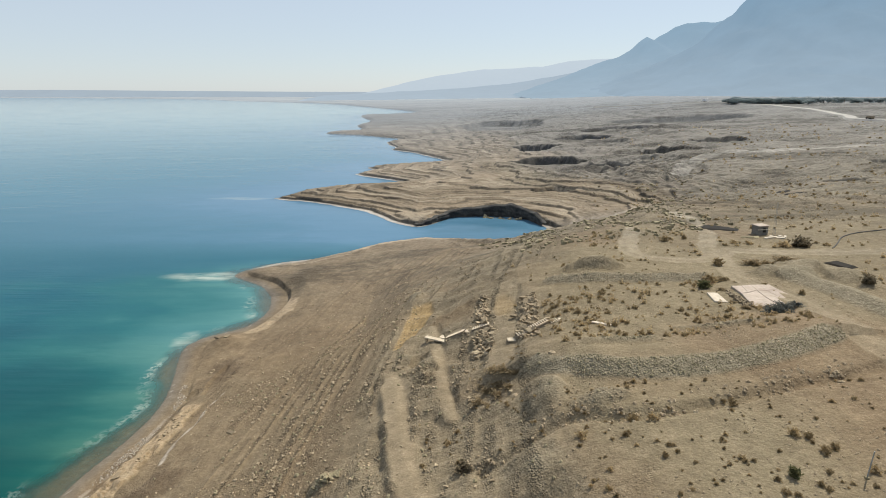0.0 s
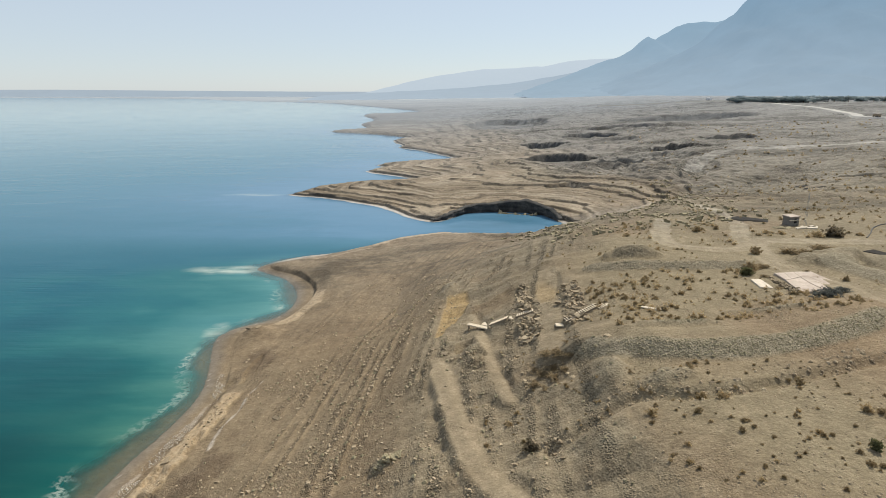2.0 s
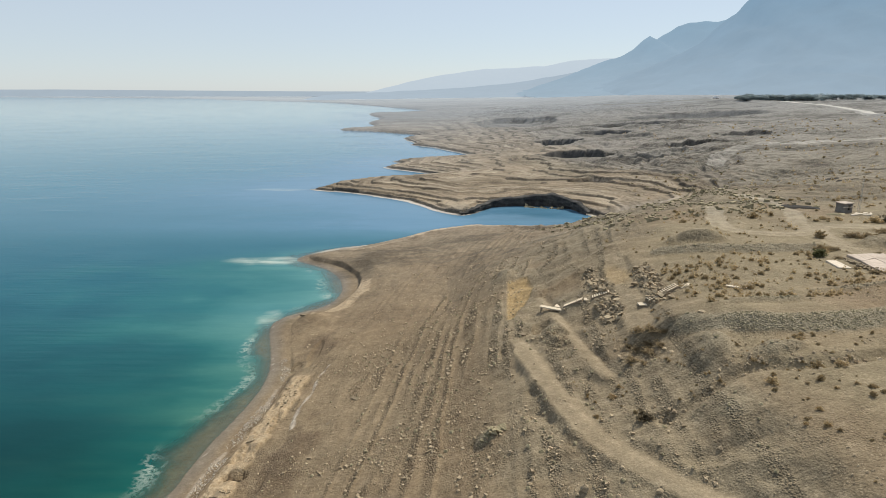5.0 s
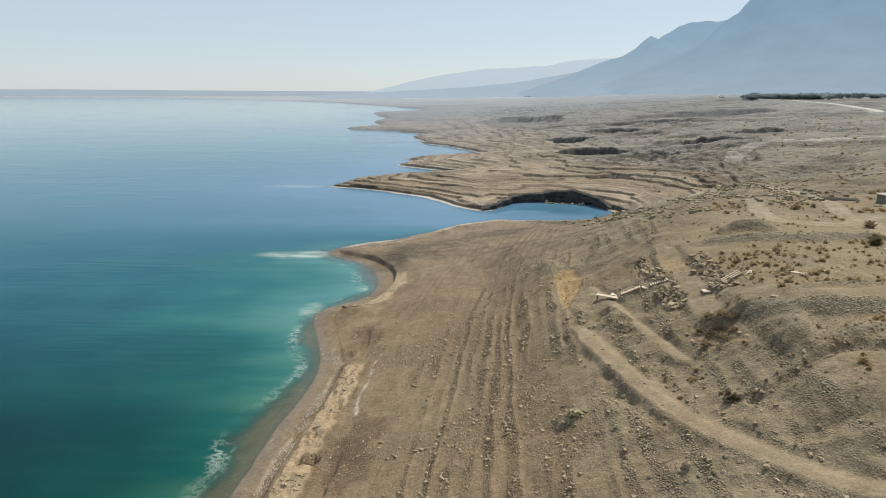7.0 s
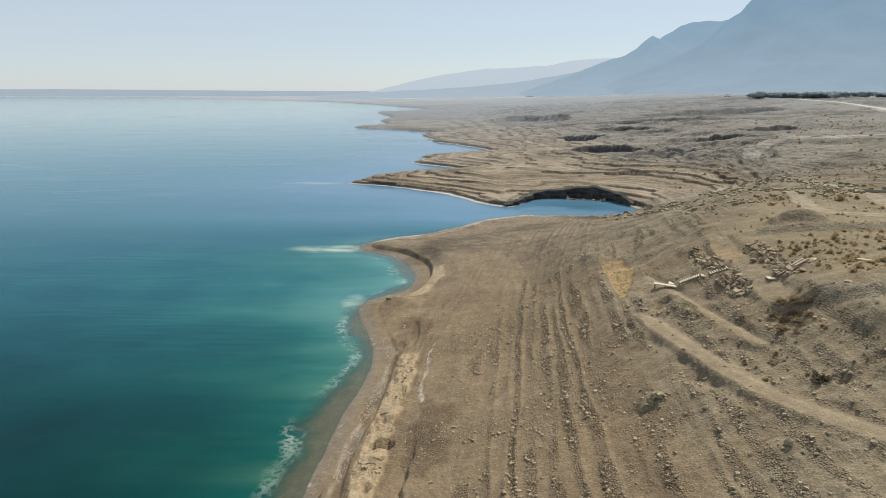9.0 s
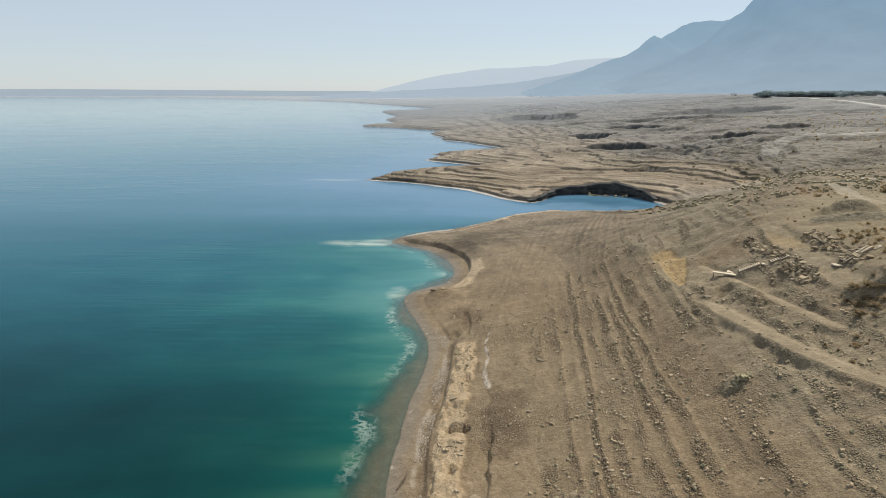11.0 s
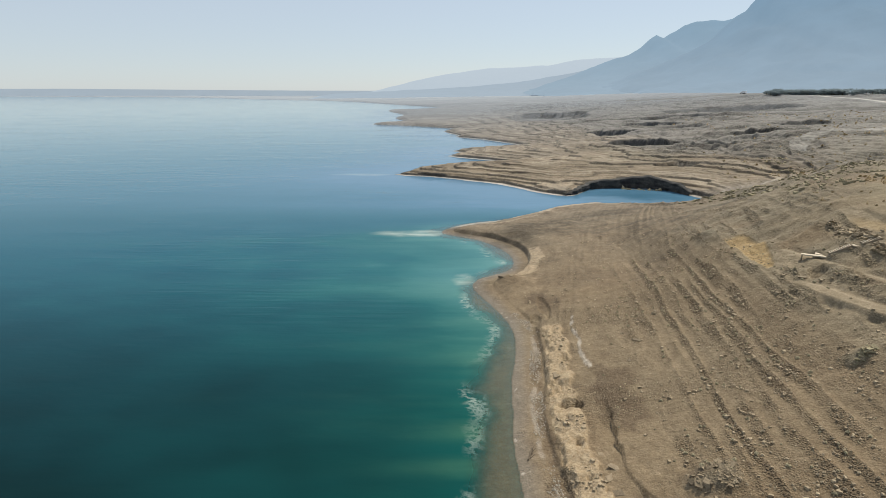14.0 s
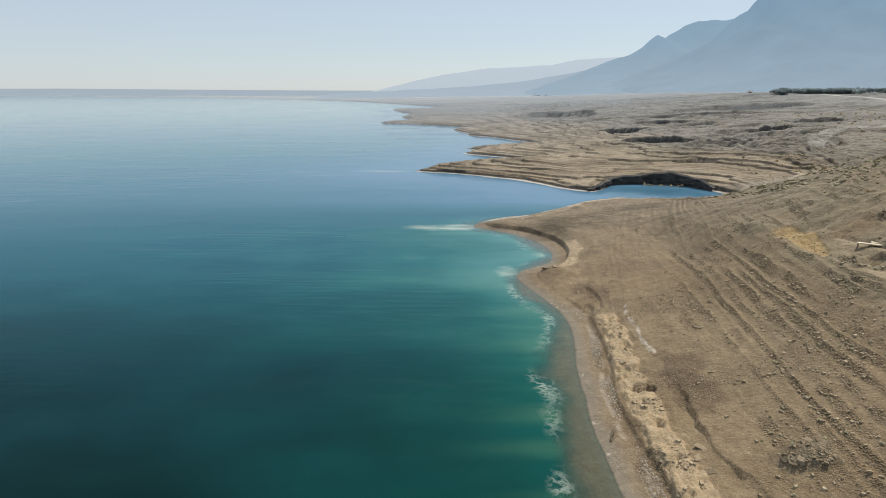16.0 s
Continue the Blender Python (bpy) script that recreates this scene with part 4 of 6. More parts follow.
def build_cliff():
    """The face that overhangs the small bay, broken into crags and ledges; its shade is in the colour."""
    line = curve_points([(-8.5, 183.2), (-4.6, 186.4), (-1.8, 190), (2.6, 196.2), (9, 198.6), (17, 198.8), (24.2, 196.4), (28.6, 190.5), (31.2, 183)], 22)
    tall = np.interp(np.linspace(0, 1, len(line)), [0, 0.15, 0.3, 0.5, 0.62, 0.78, 0.9, 1], [0.5, 1.3, 1.9, 2.7, 3.5, 3.9, 2.6, 1.0])
    way = np.gradient(line, axis=0)
    out = np.stack([way[:, 1], -way[:, 0]], -1) / np.linalg.norm(way, axis=1)[:, None]
    rows, cols = 22, len(line)
    u, v = np.meshgrid(np.arange(cols) * 0.55, np.linspace(0, 1, rows))
    h = tall[None] + 0.9 * fbm(u, 0 * u, 9, 3, 64)
    z = -0.4 + (h + 0.4) * v
    crag = 1.0 * fbm(u, z * 1.3, 4.5, 4, 65, 0.55) + 0.35 * grid_noise(np.floor(z * 1.6 + 0.4 * fbm(u, z, 4, 2, 66)) * 3.1, u * 0.3, 67)
    push = 0.35 + 0.7 * crag + 0.5 * v - 1.6 * step01(v, 0.9, 1.0)
    x, y = line[None, :, 0] + out[None, :, 0] * push, line[None, :, 1] + out[None, :, 1] * push
    tagged(sheet("cliff", np.stack([x, y, z], -1).reshape(-1, 3), rows, cols, CLIFF), "undercut cliff over a small bay, coloured dark as in shade", "cliff", kind="structure")


def height_at(x, y):
    return terrain(np.array([float(x)]), np.array([float(y)]))[0][0]


def build_water():
    ys = np.concatenate([np.linspace(-300, 10, 8), np.linspace(14, 300, 330), 300 + 4650 * np.linspace(0.004, 1, 150) ** 1.7])
    right = np.interp(ys, [-300, 100, 160, 166, 200, 210, 360, 420, 1200, 1240, 1600, 1907, 2291, 2866, 3530, 5000], [-34, -28, -5, 40, 40, 10, 10, 5, -20, -20, -120, -250, -430, -900, -1350, -4100])
    fine = 260
    u = np.linspace(0, 1, fine) ** 0.8
    xs = (right - 75 - 0.15 * np.clip(ys, 0, None))[:, None] + (75 + 0.15 * np.clip(ys, 0, None))[:, None] * u[None]
    xs = np.hstack([xs[:, :1] - np.array([4500, 2500, 1200, 600, 300, 150, 70, 30])[None], xs])
    rows, cols = xs.shape
    x, y = xs.ravel(), np.repeat(ys, cols)
    d = -shore_distance(x, y)
    lump = fbm(x, y * 1.6, 14, 3, 70)
    reach = np.interp(y, [-300, 30, 60, 95, 120, 135, 150, 220], [15, 15, 17, 23, 22, 12, 5, 2])
    shallow = np.exp(-np.clip(d, 0, None) / reach * (1.1 + 0.6 * lump)) * np.interp(y, [25, 45, 80, 110, 130, 152], [0.38, 0.50, 0.82, 1.05, 1.02, 0.0])
    # pale zone off the far shores, painted in for reflected sky
    shallow = np.maximum(shallow, 0.85 * np.exp(-np.clip(d, 0, None) / 42) * step01(y, 138, 175) * (1 - 0.45 * step01(x, -22, 0) * (1 - step01(y, 203, 208))))
    ragged = fbm(x, y, 5, 4, 72, 0.6)
    edge = 3.8 - 1.5 * step01(y, 62, 74) + 1.5 * lump + 1.5 * ragged      # where the clear shelf ends
    foam = (1 - step01(np.abs(d - edge - 0.5), 0.1, 1.5)) * step01(fbm(x, y, 6, 3, 71), -0.3, 0.4) * np.interp(y, [30, 60, 78, 95, 128, 132], [0.5, 0.5, 0.6, 0.9, 0.6, 0])
    plume = np.exp(-np.clip(d - edge, 0, None) / (4 + 5 * step01(fbm(x * 0.2, y, 5, 3, 73), -0.3, 0.5))) * step01(d, edge - 1.0, edge + 0.6) * step01(fbm(x * 0.12, y, 3.2, 4, 74, 0.6), -0.35, 0.45) * np.interp(y, [20, 60, 100, 130, 145], [0.6, 0.6, 0.65, 0.45, 0])
    veil_w = np.hypot((x + 52) / 14, (y - 130.6 - 0.03 * (x + 47) - 1.3 * ragged) / 4.5)
    haze = 0.5 * (1 - step01(veil_w, 0.25, 1.0))
    haze = np.maximum(haze, 0.3 * (1 - step01(np.hypot((x + 78) / 18, (y - 234 - 2 * lump) / 5), 0.1, 1.0)))
    haze = np.maximum(haze, 0.35 * (1 - step01(np.hypot((x + 42.8) / 2.4, (y - 93.5) / 5.5) + 0.5 * ragged, 0.3, 1.1)))
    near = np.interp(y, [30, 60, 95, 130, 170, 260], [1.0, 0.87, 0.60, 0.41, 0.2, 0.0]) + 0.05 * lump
    # small bay darkened for the cliff it would reflect
    near = np.maximum(near, 0.7 * step01(x, -34, 0) * step01(y, 140, 160) * (1 - step01(y, 203, 208)))
    clear = (1 - step01(d, edge - 2.4, edge + 1.6)) * np.interp(y, [120, 150], [0.88, 0.12])
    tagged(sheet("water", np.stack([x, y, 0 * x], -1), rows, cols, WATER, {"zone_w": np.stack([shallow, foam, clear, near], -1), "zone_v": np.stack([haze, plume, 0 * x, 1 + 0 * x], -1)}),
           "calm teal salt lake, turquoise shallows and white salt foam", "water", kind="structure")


# ---- far backdrop: ranges and lowland, the haze put in as their glow ----
def build_range(name, label, material, crest, depth, foot, seed, jag):
    """A mountain range: its crest from x to x, falling towards the camera to the plain in spurs and gullies."""
    cx, cz = np.array(crest[0::2], float), np.array(crest[1::2], float)
    cols, rows = 260, 46
    x = np.linspace(cx[0], cx[-1], cols)[None] + np.zeros((rows, 1))
    v = np.linspace(0, 1, rows)[:, None] + np.zeros((1, cols))
    top = np.interp(x, cx, cz)
    spur = fbm(x.ravel(), (v * foot).ravel() * 0.35, 0.12 * foot + 60, 4, seed).reshape(x.shape)
    fine = fbm(x.ravel(), (v * foot).ravel(), 90, 4, seed + 1).reshape(x.shape)
    z = 20 - 32 * v ** 3 + (top - 20) * (1 - v) ** 1.25 + (0.16 * top * spur * np.sin(v * 3.1)) + jag * fine * (0.35 + v) * (1 - v)
    y = depth - v * foot + 0.2 * foot * spur * v
    back = np.stack([x[0], 0 * x[0] + depth + 60, 0 * x[0] - 20], -1)[None]
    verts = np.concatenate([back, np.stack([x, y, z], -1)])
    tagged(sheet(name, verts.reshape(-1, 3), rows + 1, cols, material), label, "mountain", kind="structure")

build_ground()
build_water()
build_cliff()
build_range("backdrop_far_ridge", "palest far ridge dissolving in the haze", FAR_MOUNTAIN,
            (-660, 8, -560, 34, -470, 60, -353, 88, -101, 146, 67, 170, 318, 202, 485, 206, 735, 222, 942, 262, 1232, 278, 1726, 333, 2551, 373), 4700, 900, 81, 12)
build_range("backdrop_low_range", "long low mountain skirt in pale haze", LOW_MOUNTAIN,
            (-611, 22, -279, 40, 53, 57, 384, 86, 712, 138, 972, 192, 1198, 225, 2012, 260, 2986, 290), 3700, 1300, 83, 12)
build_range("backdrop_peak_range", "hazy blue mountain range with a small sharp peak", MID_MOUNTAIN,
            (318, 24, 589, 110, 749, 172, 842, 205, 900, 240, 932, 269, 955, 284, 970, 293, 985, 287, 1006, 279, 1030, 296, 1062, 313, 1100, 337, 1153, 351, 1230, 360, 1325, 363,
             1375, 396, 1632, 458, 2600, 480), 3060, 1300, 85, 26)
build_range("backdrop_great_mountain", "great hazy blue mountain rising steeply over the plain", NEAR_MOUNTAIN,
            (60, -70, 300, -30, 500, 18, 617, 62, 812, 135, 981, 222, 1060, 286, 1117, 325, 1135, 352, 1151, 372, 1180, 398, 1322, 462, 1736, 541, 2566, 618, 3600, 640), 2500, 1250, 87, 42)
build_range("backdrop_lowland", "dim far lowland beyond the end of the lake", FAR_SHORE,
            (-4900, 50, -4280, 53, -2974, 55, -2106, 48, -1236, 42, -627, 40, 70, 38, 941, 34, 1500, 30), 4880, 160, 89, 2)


# ---- things ----
rng = random.Random(4)


def rock_mesh(name, seed, material, rough=0.28, flat=0.7, level=1):
    """A broken stone about one metre across, its base a little under z = 0."""
    bm = bmesh.new()
    bmesh.ops.create_icosphere(bm, subdivisions=level, radius=0.5)
    r = random.Random(seed)
    cuts = [(Vector((r.uniform(-1, 1), r.uniform(-1, 1), r.uniform(-0.4, 1))).normalized(), r.uniform(0.26, 0.42)) for _ in range(6)]
    for v in bm.verts:
        v.co *= 1 + rough * (noise.noise(v.co * 2.1 + Vector((seed * 3.7, 0, 0))))
        for way, reach in cuts:
            over = v.co.dot(way) - reach
            if over > 0:
                v.co -= way * over * 0.85
        v.co.z = v.co.z * flat + 0.22
    mesh = bpy.data.meshes.new(name)
    bm.to_mesh(mesh)
    bm.free()
    mesh.materials.append(material)
    return mesh


ROCKS = [rock_mesh("boulder", k, BOULDER, 0.55, 0.68, 1) for k in range(8)]
def slab_rock(seed, material):
    """A broken block of bedded rock: flat, sharp-edged and skewed."""
    r = random.Random(seed)
    bm = bmesh.new()
    block(bm, (1.0, r.uniform(0.5, 0.9), r.uniform(0.25, 0.5)))
    for v in bm.verts:
        v.co += Vector((r.uniform(-0.2, 0.2), r.uniform(-0.16, 0.16), r.uniform(-0.1, 0.1)))
    bmesh.ops.subdivide_edges(bm, edges=bm.edges[:], cuts=1, use_grid_fill=True)
    for v in bm.verts:
        v.co += Vector((r.uniform(-0.07, 0.07), r.uniform(-0.07, 0.07), r.uniform(-0.05, 0.05)))
    mesh = bpy.data.meshes.new("rock")
    bm.to_mesh(mesh)
    bm.free()
    mesh.materials.append(material)
    return mesh


OUTCROP_ROCKS = [slab_rock(30 + k, OUTCROP) for k in range(7)]
BANK_ROCKS = ROCKS[:4] + [slab_rock(50 + k, BOULDER) for k in range(5)]
GREY_SLABS = [slab_rock(40 + k, DARK_STONE) for k in range(5)]
DARK_ROCKS = [rock_mesh("rock", 20 + k, DARK_STONE, 0.6, 0.8, 2) for k in range(4)]


def scatter_mesh(name, label, category, material, base, places):
    """Many small copies of one mesh's shape joined in one sheet of stuff. places: x, y, z, size, turn, squash by columns."""
    p = np.array(places)
    co = np.empty(len(base.vertices) * 3)
    base.vertices.foreach_get("co", co)
    co = co.reshape(-1, 3)
    tri = np.array([list(f.vertices) for f in base.polygons])
    n, m = len(p), len(co)
    c, s = np.cos(p[:, 4])[:, None], np.sin(p[:, 4])[:, None]
    sx = p[:, 3][:, None]
    x = (co[None, :, 0] * c - co[None, :, 1] * s * p[:, 5][:, None]) * sx + p[:, 0][:, None]
    y = (co[None, :, 0] * s + co[None, :, 1] * c * p[:, 5][:, None]) * sx + p[:, 1][:, None]
    z = co[None, :, 2] * sx * (0.8 + 0.4 * p[:, 5][:, None]) + p[:, 2][:, None]
    verts = np.stack([x, y, z], -1).reshape(-1, 3)
    faces = (tri[None] + (np.arange(n) * m)[:, None, None]).reshape(-1, tri.shape[1])
    mesh = bpy.data.meshes.new(name)
    mesh.from_pydata(verts.tolist(), [], faces.tolist())
    mesh.materials.append(material)
    ob = new(name, mesh)
    return tagged(ob, label, category, kind="stuff")


def spread(count, box, keep, seed, sizes, power=2.5):
    """Places on the ground inside a box, thinned by keep(x, y, z, masks)."""
    g = np.random.default_rng(seed)
    x, y = g.uniform(box[0], box[1], count), g.uniform(box[2], box[3], count)
    z, d, a, b = terrain(x, y)
    ok = (d > 0.5) & (g.uniform(0, 1, count) < keep(x, y, z, d, a, b))
    x, y, z = x[ok], y[ok], z[ok]
    n = len(x)
    size = sizes[0] + (sizes[1] - sizes[0]) * g.uniform(0, 1, n) ** power
    return np.stack([x, y, z - 0.08 * size, size, g.uniform(0, 6.3, n), g.uniform(0.6, 1.0, n)], -1)


def on_slope(x, y, z, d, a, b):
    band = b[2]
    return step01(x, -34, -26) * (1 - step01(z, 11, 16)) * (0.06 + 0.94 * band ** 1.2) * (1 - a[0]) * step01(z, 0.9, 2.5) * (1 - 0.6 * step01(y, 80, 118))


def on_beach(x, y, z, d, a, b):
    return (1 - step01(np.abs(d - 2.5 - 0.3 * fbm(x, y, 5, 2, 97)), 0.35, 0.8)) * step01(fbm(x, y, 3, 3, 96), -0.5, 0.2)


def on_broken(x, y, z, d, a, b):
    return step01(fbm(x, y, 7, 4, 99), -0.15, 0.35) * (1 - a[0]) * (1 - step01(x - 0.4 * y, -8, 12)) * step01(z, 4, 7)


def on_crust(x, y, z, d, a, b):
    return np.clip(a[2], 0, 1) * step01(fbm(x, y, 2.5, 3, 98), -0.1, 0.4)


def on_grey(x, y, z, d, a, b):
    return step01(a[1], 0.35, 0.95)


def by_ditch(x, y, z, d, a, b):
    dist, _ = line_distance(x, y, DITCH)
    return np.exp(-((dist - 0.6) / 1.1) ** 2) * (y > np.interp(x, DITCH[:, 0], DITCH[:, 1]) - 0.8) * step01(fbm(x, y, 3, 3, 93), -0.3, 0.3)


def on_flat(x, y, z, d, a, b):
    return step01(fbm(x, y, 6, 3, 92), -0.3, 0.4) * (1 - 0.8 * a[0])


# ---- shrubs ----
def shrub_mesh(name, seed, material, twigs=70, spread_=0.5, tall=0.6, leaf=0.085, leaves=8):
    """A rounded desert shrub about one metre across: thin woody stems and many small leaf clumps with gaps."""
    r = random.Random(seed)
    verts, faces = [], []
    for _ in range(twigs):
        a, e = r.uniform(0, 6.283), r.uniform(0.12, 1.45)
        reach = r.uniform(0.45, 1.0) * (0.8 + 0.35 * math.sin(3 * a + seed))
        tip = Vector((math.cos(a) * math.cos(e) * spread_ * reach, math.sin(a) * math.cos(e) * spread_ * reach, tall * math.sin(e) * reach + 0.04))
        side = Vector((-math.sin(a), math.cos(a), 0)) * 0.012
        k = len(verts)
        verts += [side, -side, tip]
        faces.append((k, k + 1, k + 2))
        for _ in range(leaves):
            c = tip * r.uniform(0.62, 1.05) + Vector((r.uniform(-1, 1), r.uniform(-1, 1), r.uniform(-0.6, 0.8))) * leaf * 0.8
            u = Vector((r.uniform(-1, 1), r.uniform(-1, 1), r.uniform(-1, 1))).normalized() * leaf * r.uniform(0.5, 1)
            w = u.cross(Vector((r.uniform(-1, 1), r.uniform(-1, 1), r.uniform(-1, 1)))).normalized() * leaf * r.uniform(0.3, 0.7)
            k = len(verts)
            verts += [c - u, c + w, c + u * 0.9, c - w]
            faces.append((k, k + 1, k + 2, k + 3))
    mesh = bpy.data.meshes.new(name)
    mesh.from_pydata([tuple(v) for v in verts], [], faces)
    mesh.materials.append(material)
    return mesh


SHRUBS = {"dry": [shrub_mesh("shrub", 40 + k, DRY_LEAF, 110, 0.5, 0.55, 0.06, 9) for k in range(3)], "olive": [shrub_mesh("shrub", 50 + k, OLIVE_LEAF, 120, 0.5, 0.55, 0.06, 9) for k in range(3)],
          "green": [shrub_mesh("shrub", 60 + k, GREEN_LEAF, 110, 0.5, 0.66, 0.085) for k in range(2)], "dark": [shrub_mesh("shrub", 70 + k, DARK_LEAF, 120, 0.5, 0.5, 0.07) for k in range(2)],
          "pile": [shrub_mesh("shrub", 84 + k, PILE_LEAF, 170, 0.55, 0.6, 0.055, 10) for k in range(2)],
          "twigs": [shrub_mesh("shrub", 74 + k, TWIG_LEAF, 150, 0.6, 0.6, 0.05, 10) for k in range(2)]}
SHRUB_LABEL = {"dry": "dry straw-brown desert shrub on sandy ground", "olive": "low olive-brown desert shrub on sandy ground",
               "green": "dense dusty green shrub on sandy ground", "dark": "dark tangled dead shrub on stony ground", "pile": "grey-green heap of cut brushwood beside the concrete slab", "twigs": "low brown brush of fine dry twigs on stony ground"}


def shrub(kind, x, y, size, tall=1.0, z=None):
    ob = new("shrub", rng.choice(SHRUBS[kind]))
    ob.matrix_basis = pose(x, y, (height_at(x, y) if z is None else z) - 0.03 * size, 0, 0, rng.uniform(0, 360)) @ Matrix.Diagonal((size, size * rng.uniform(0.8, 1.1), size * tall, 1))
    tagged(ob, SHRUB_LABEL[kind], "shrub", "desert shrubs")


def build_shrubs():
    # the large ones, each in its place: kind, x, y, width, height factor
    for kind, x, y, size, tall in (
            ("twigs", 39.8, 75.4, 2.8, 0.5), ("twigs", 41.4, 75.2, 2.6, 0.5), ("twigs", 43.0, 74.9, 2.8, 0.5), ("twigs", 44.4, 74.7, 2.0, 0.45), ("dark", 51.2, 84.4, 4.0, 0.8), ("dry", 48.8, 84.6, 2.4, 0.7), ("dark", 47, 64.2, 2.6, 0.9),
            ("olive", 35.4, 75.4, 1.9, 1.0), ("green", 29.6, 66.2, 1.9, 0.9), ("olive", 31.4, 68.4, 2.2, 0.8), ("twigs", 33, 69, 1.8, 0.6), ("twigs", 30.6, 67.2, 1.5, 0.7), ("green", 20.5, 31.1, 1.05, 1.1),
            ("twigs", 4.0, 49.6, 2.1, 0.4), ("twigs", 5.4, 50.8, 2.3, 0.4), ("twigs", 3.1, 48.2, 1.7, 0.4), ("twigs", 5.8, 49.0, 1.8, 0.4), ("twigs", 4.6, 51.6, 2.0, 0.4), ("twigs", 6.6, 50.4, 1.7, 0.4), ("twigs", 4.8, 48.6, 1.8, 0.4), ("twigs", 6.4, 51.8, 1.1, 0.4), ("twigs", 5.0, 50.0, 2.2, 0.4), ("twigs", 3.5, 50.6, 1.0, 0.4), ("twigs", 3.9, 47.3, 0.9, 0.4), ("twigs", 7.2, 51.4, 0.8, 0.4), ("dark", 1.5, 39.7, 1.8, 0.75),
            ("pile", 32.6, 56.9, 2.6, 0.55), ("pile", 34.4, 57.8, 2.8, 0.55), ("pile", 35.8, 58.6, 1.9, 0.45), ("pile", 33.5, 57.0, 2.4, 0.5), ("twigs", 30.9, 58.6, 1.4, 0.5), ("twigs", 30.4, 60.6, 1.0, 0.5), ("twigs", 31.2, 65.0, 1.2, 0.5), ("olive", 33.2, 89, 1.9, 0.9), ("olive", 36.6, 90.2, 1.5, 0.9),
            ("olive", 13.5, 38.9, 1.5, 0.8), ("dry", 14.6, 38.2, 1.3, 0.8), ("dry", 22.9, 35.5, 1.1, 0.9), ("olive", 23.6, 35.1, 0.9, 0.9), ("olive", 23.7, 33.4, 1.2, 0.8),
            ("olive", 24.5, 33.8, 1.0, 0.8), ("dry", 25.2, 31.2, 1.0, 0.9), ("olive", 26.1, 31.1, 0.9, 0.9), ("dry", 9.6, 37.6, 1.4, 0.6), ("olive", 20.8, 39.6, 1.1, 0.9),
            ("dry", 44.5, 86.2, 1.8, 0.6), ("dry", 42.6, 86.8, 1.6, 0.6), ("olive", 38.8, 62.6, 1.1, 0.9), ("olive", 36.8, 66.4, 0.9, 0.8), ("dry", 66, 84, 2.2, 0.6), ("olive", 56, 71, 2.2, 0.8),
            ("olive", 21.5, 30.2, 0.7, 0.9), ("olive", 19.2, 29.6, 0.7, 0.9), ("dry", 18.4, 33.2, 0.6, 0.9), ("dark", -9.3, 43.0, 0.8, 0.6), ("dry", 0.4, 44.2, 1.0, 0.6), ("dry", 1.2, 45.4, 0.9, 0.6)):
        shrub(kind, x, y, size, tall)
    g = np.random.default_rng(12)
    many = []
    # the levelled ground: many small ones, in loose drifts
    for box, count, lo, hi in (((11, 37, 51.5, 69), 520, 0.38, 1.15), ((9, 34, 26, 44), 330, 0.25, 0.7), ((22, 40, 78, 98), 150, 0.4, 1.1), ((40, 80, 60, 112), 420, 0.4, 1.2),
                               ((6, 20, 55, 70), 60, 0.3, 0.7), ((-3, 9, 40, 58), 90, 0.25, 0.6), ((50, 170, 110, 250), 700, 0.5, 1.8), ((8, 30, 72, 95), 90, 0.4, 0.9), ((90, 330, 230, 430), 900, 0.7, 2.2), ((60, 150, 105, 200), 500, 0.5, 1.5)):
        x, y = g.uniform(box[0], box[1], count), g.uniform(box[2], box[3], count)
        z, d, a, b = terrain(x, y)
        ok = (a[0] < 0.3) & (a[1] < 0.75) & (g.uniform(0, 1, count) < 0.3 + 0.9 * step01(fbm(x, y, 5, 2, 95), -0.4, 0.3))
        ok &= ~((np.abs(x - 34.5) < 4) & (np.abs(y - 63.5) < 4))
        for px, py, pz in zip(x[ok], y[ok], z[ok]):
            many.append((px, py, pz, lo + (hi - lo) * g.uniform() ** 2.2))
    many.sort(key=lambda v: v[1])
    for px, py, pz, size in many[:240]:
        shrub("dry" if rng.random() < 0.45 else "olive", px, py, size, rng.uniform(0.7, 1.0), pz)
    rest = [(px, py, pz - 0.02, s, rng.uniform(0, 6.3), rng.uniform(0.8, 1.0)) for px, py, pz, s in many[240:]]
    small = shrub_mesh("small_shrub", 77, OLIVE_LEAF, 24, 0.5, 0.6, 0.13, 5)
    small_dry = shrub_mesh("small_shrub", 78, DRY_LEAF, 24, 0.5, 0.6, 0.13, 5)
    for mesh, mat, pick in ((small, OLIVE_LEAF, 0), (small_dry, DRY_LEAF, 1)):
        scatter_shrubs(mesh, mat, rest[pick::2])


def scatter_shrubs(mesh, material, places):
    verts, faces = [], []
    co = [v.co.copy() for v in mesh.vertices]
    polys = [tuple(f.vertices) for f in mesh.polygons]
    for x, y, z, s, turn, squash in places:
        k, c, sn = len(verts), math.cos(turn), math.sin(turn)
        verts += [(x + s * (v.x * c - v.y * sn), y + s * (v.x * sn + v.y * c), z + s * v.z * squash) for v in co]
        faces += [tuple(i + k for i in f) for f in polys]
    out = bpy.data.meshes.new("scattered_shrubs")
    out.from_pydata(verts, [], faces)
    out.materials.append(material)
    tagged(new("scattered_shrubs", out), "scattered small dry shrubs over the sandy flat", "shrubs", kind="stuff")


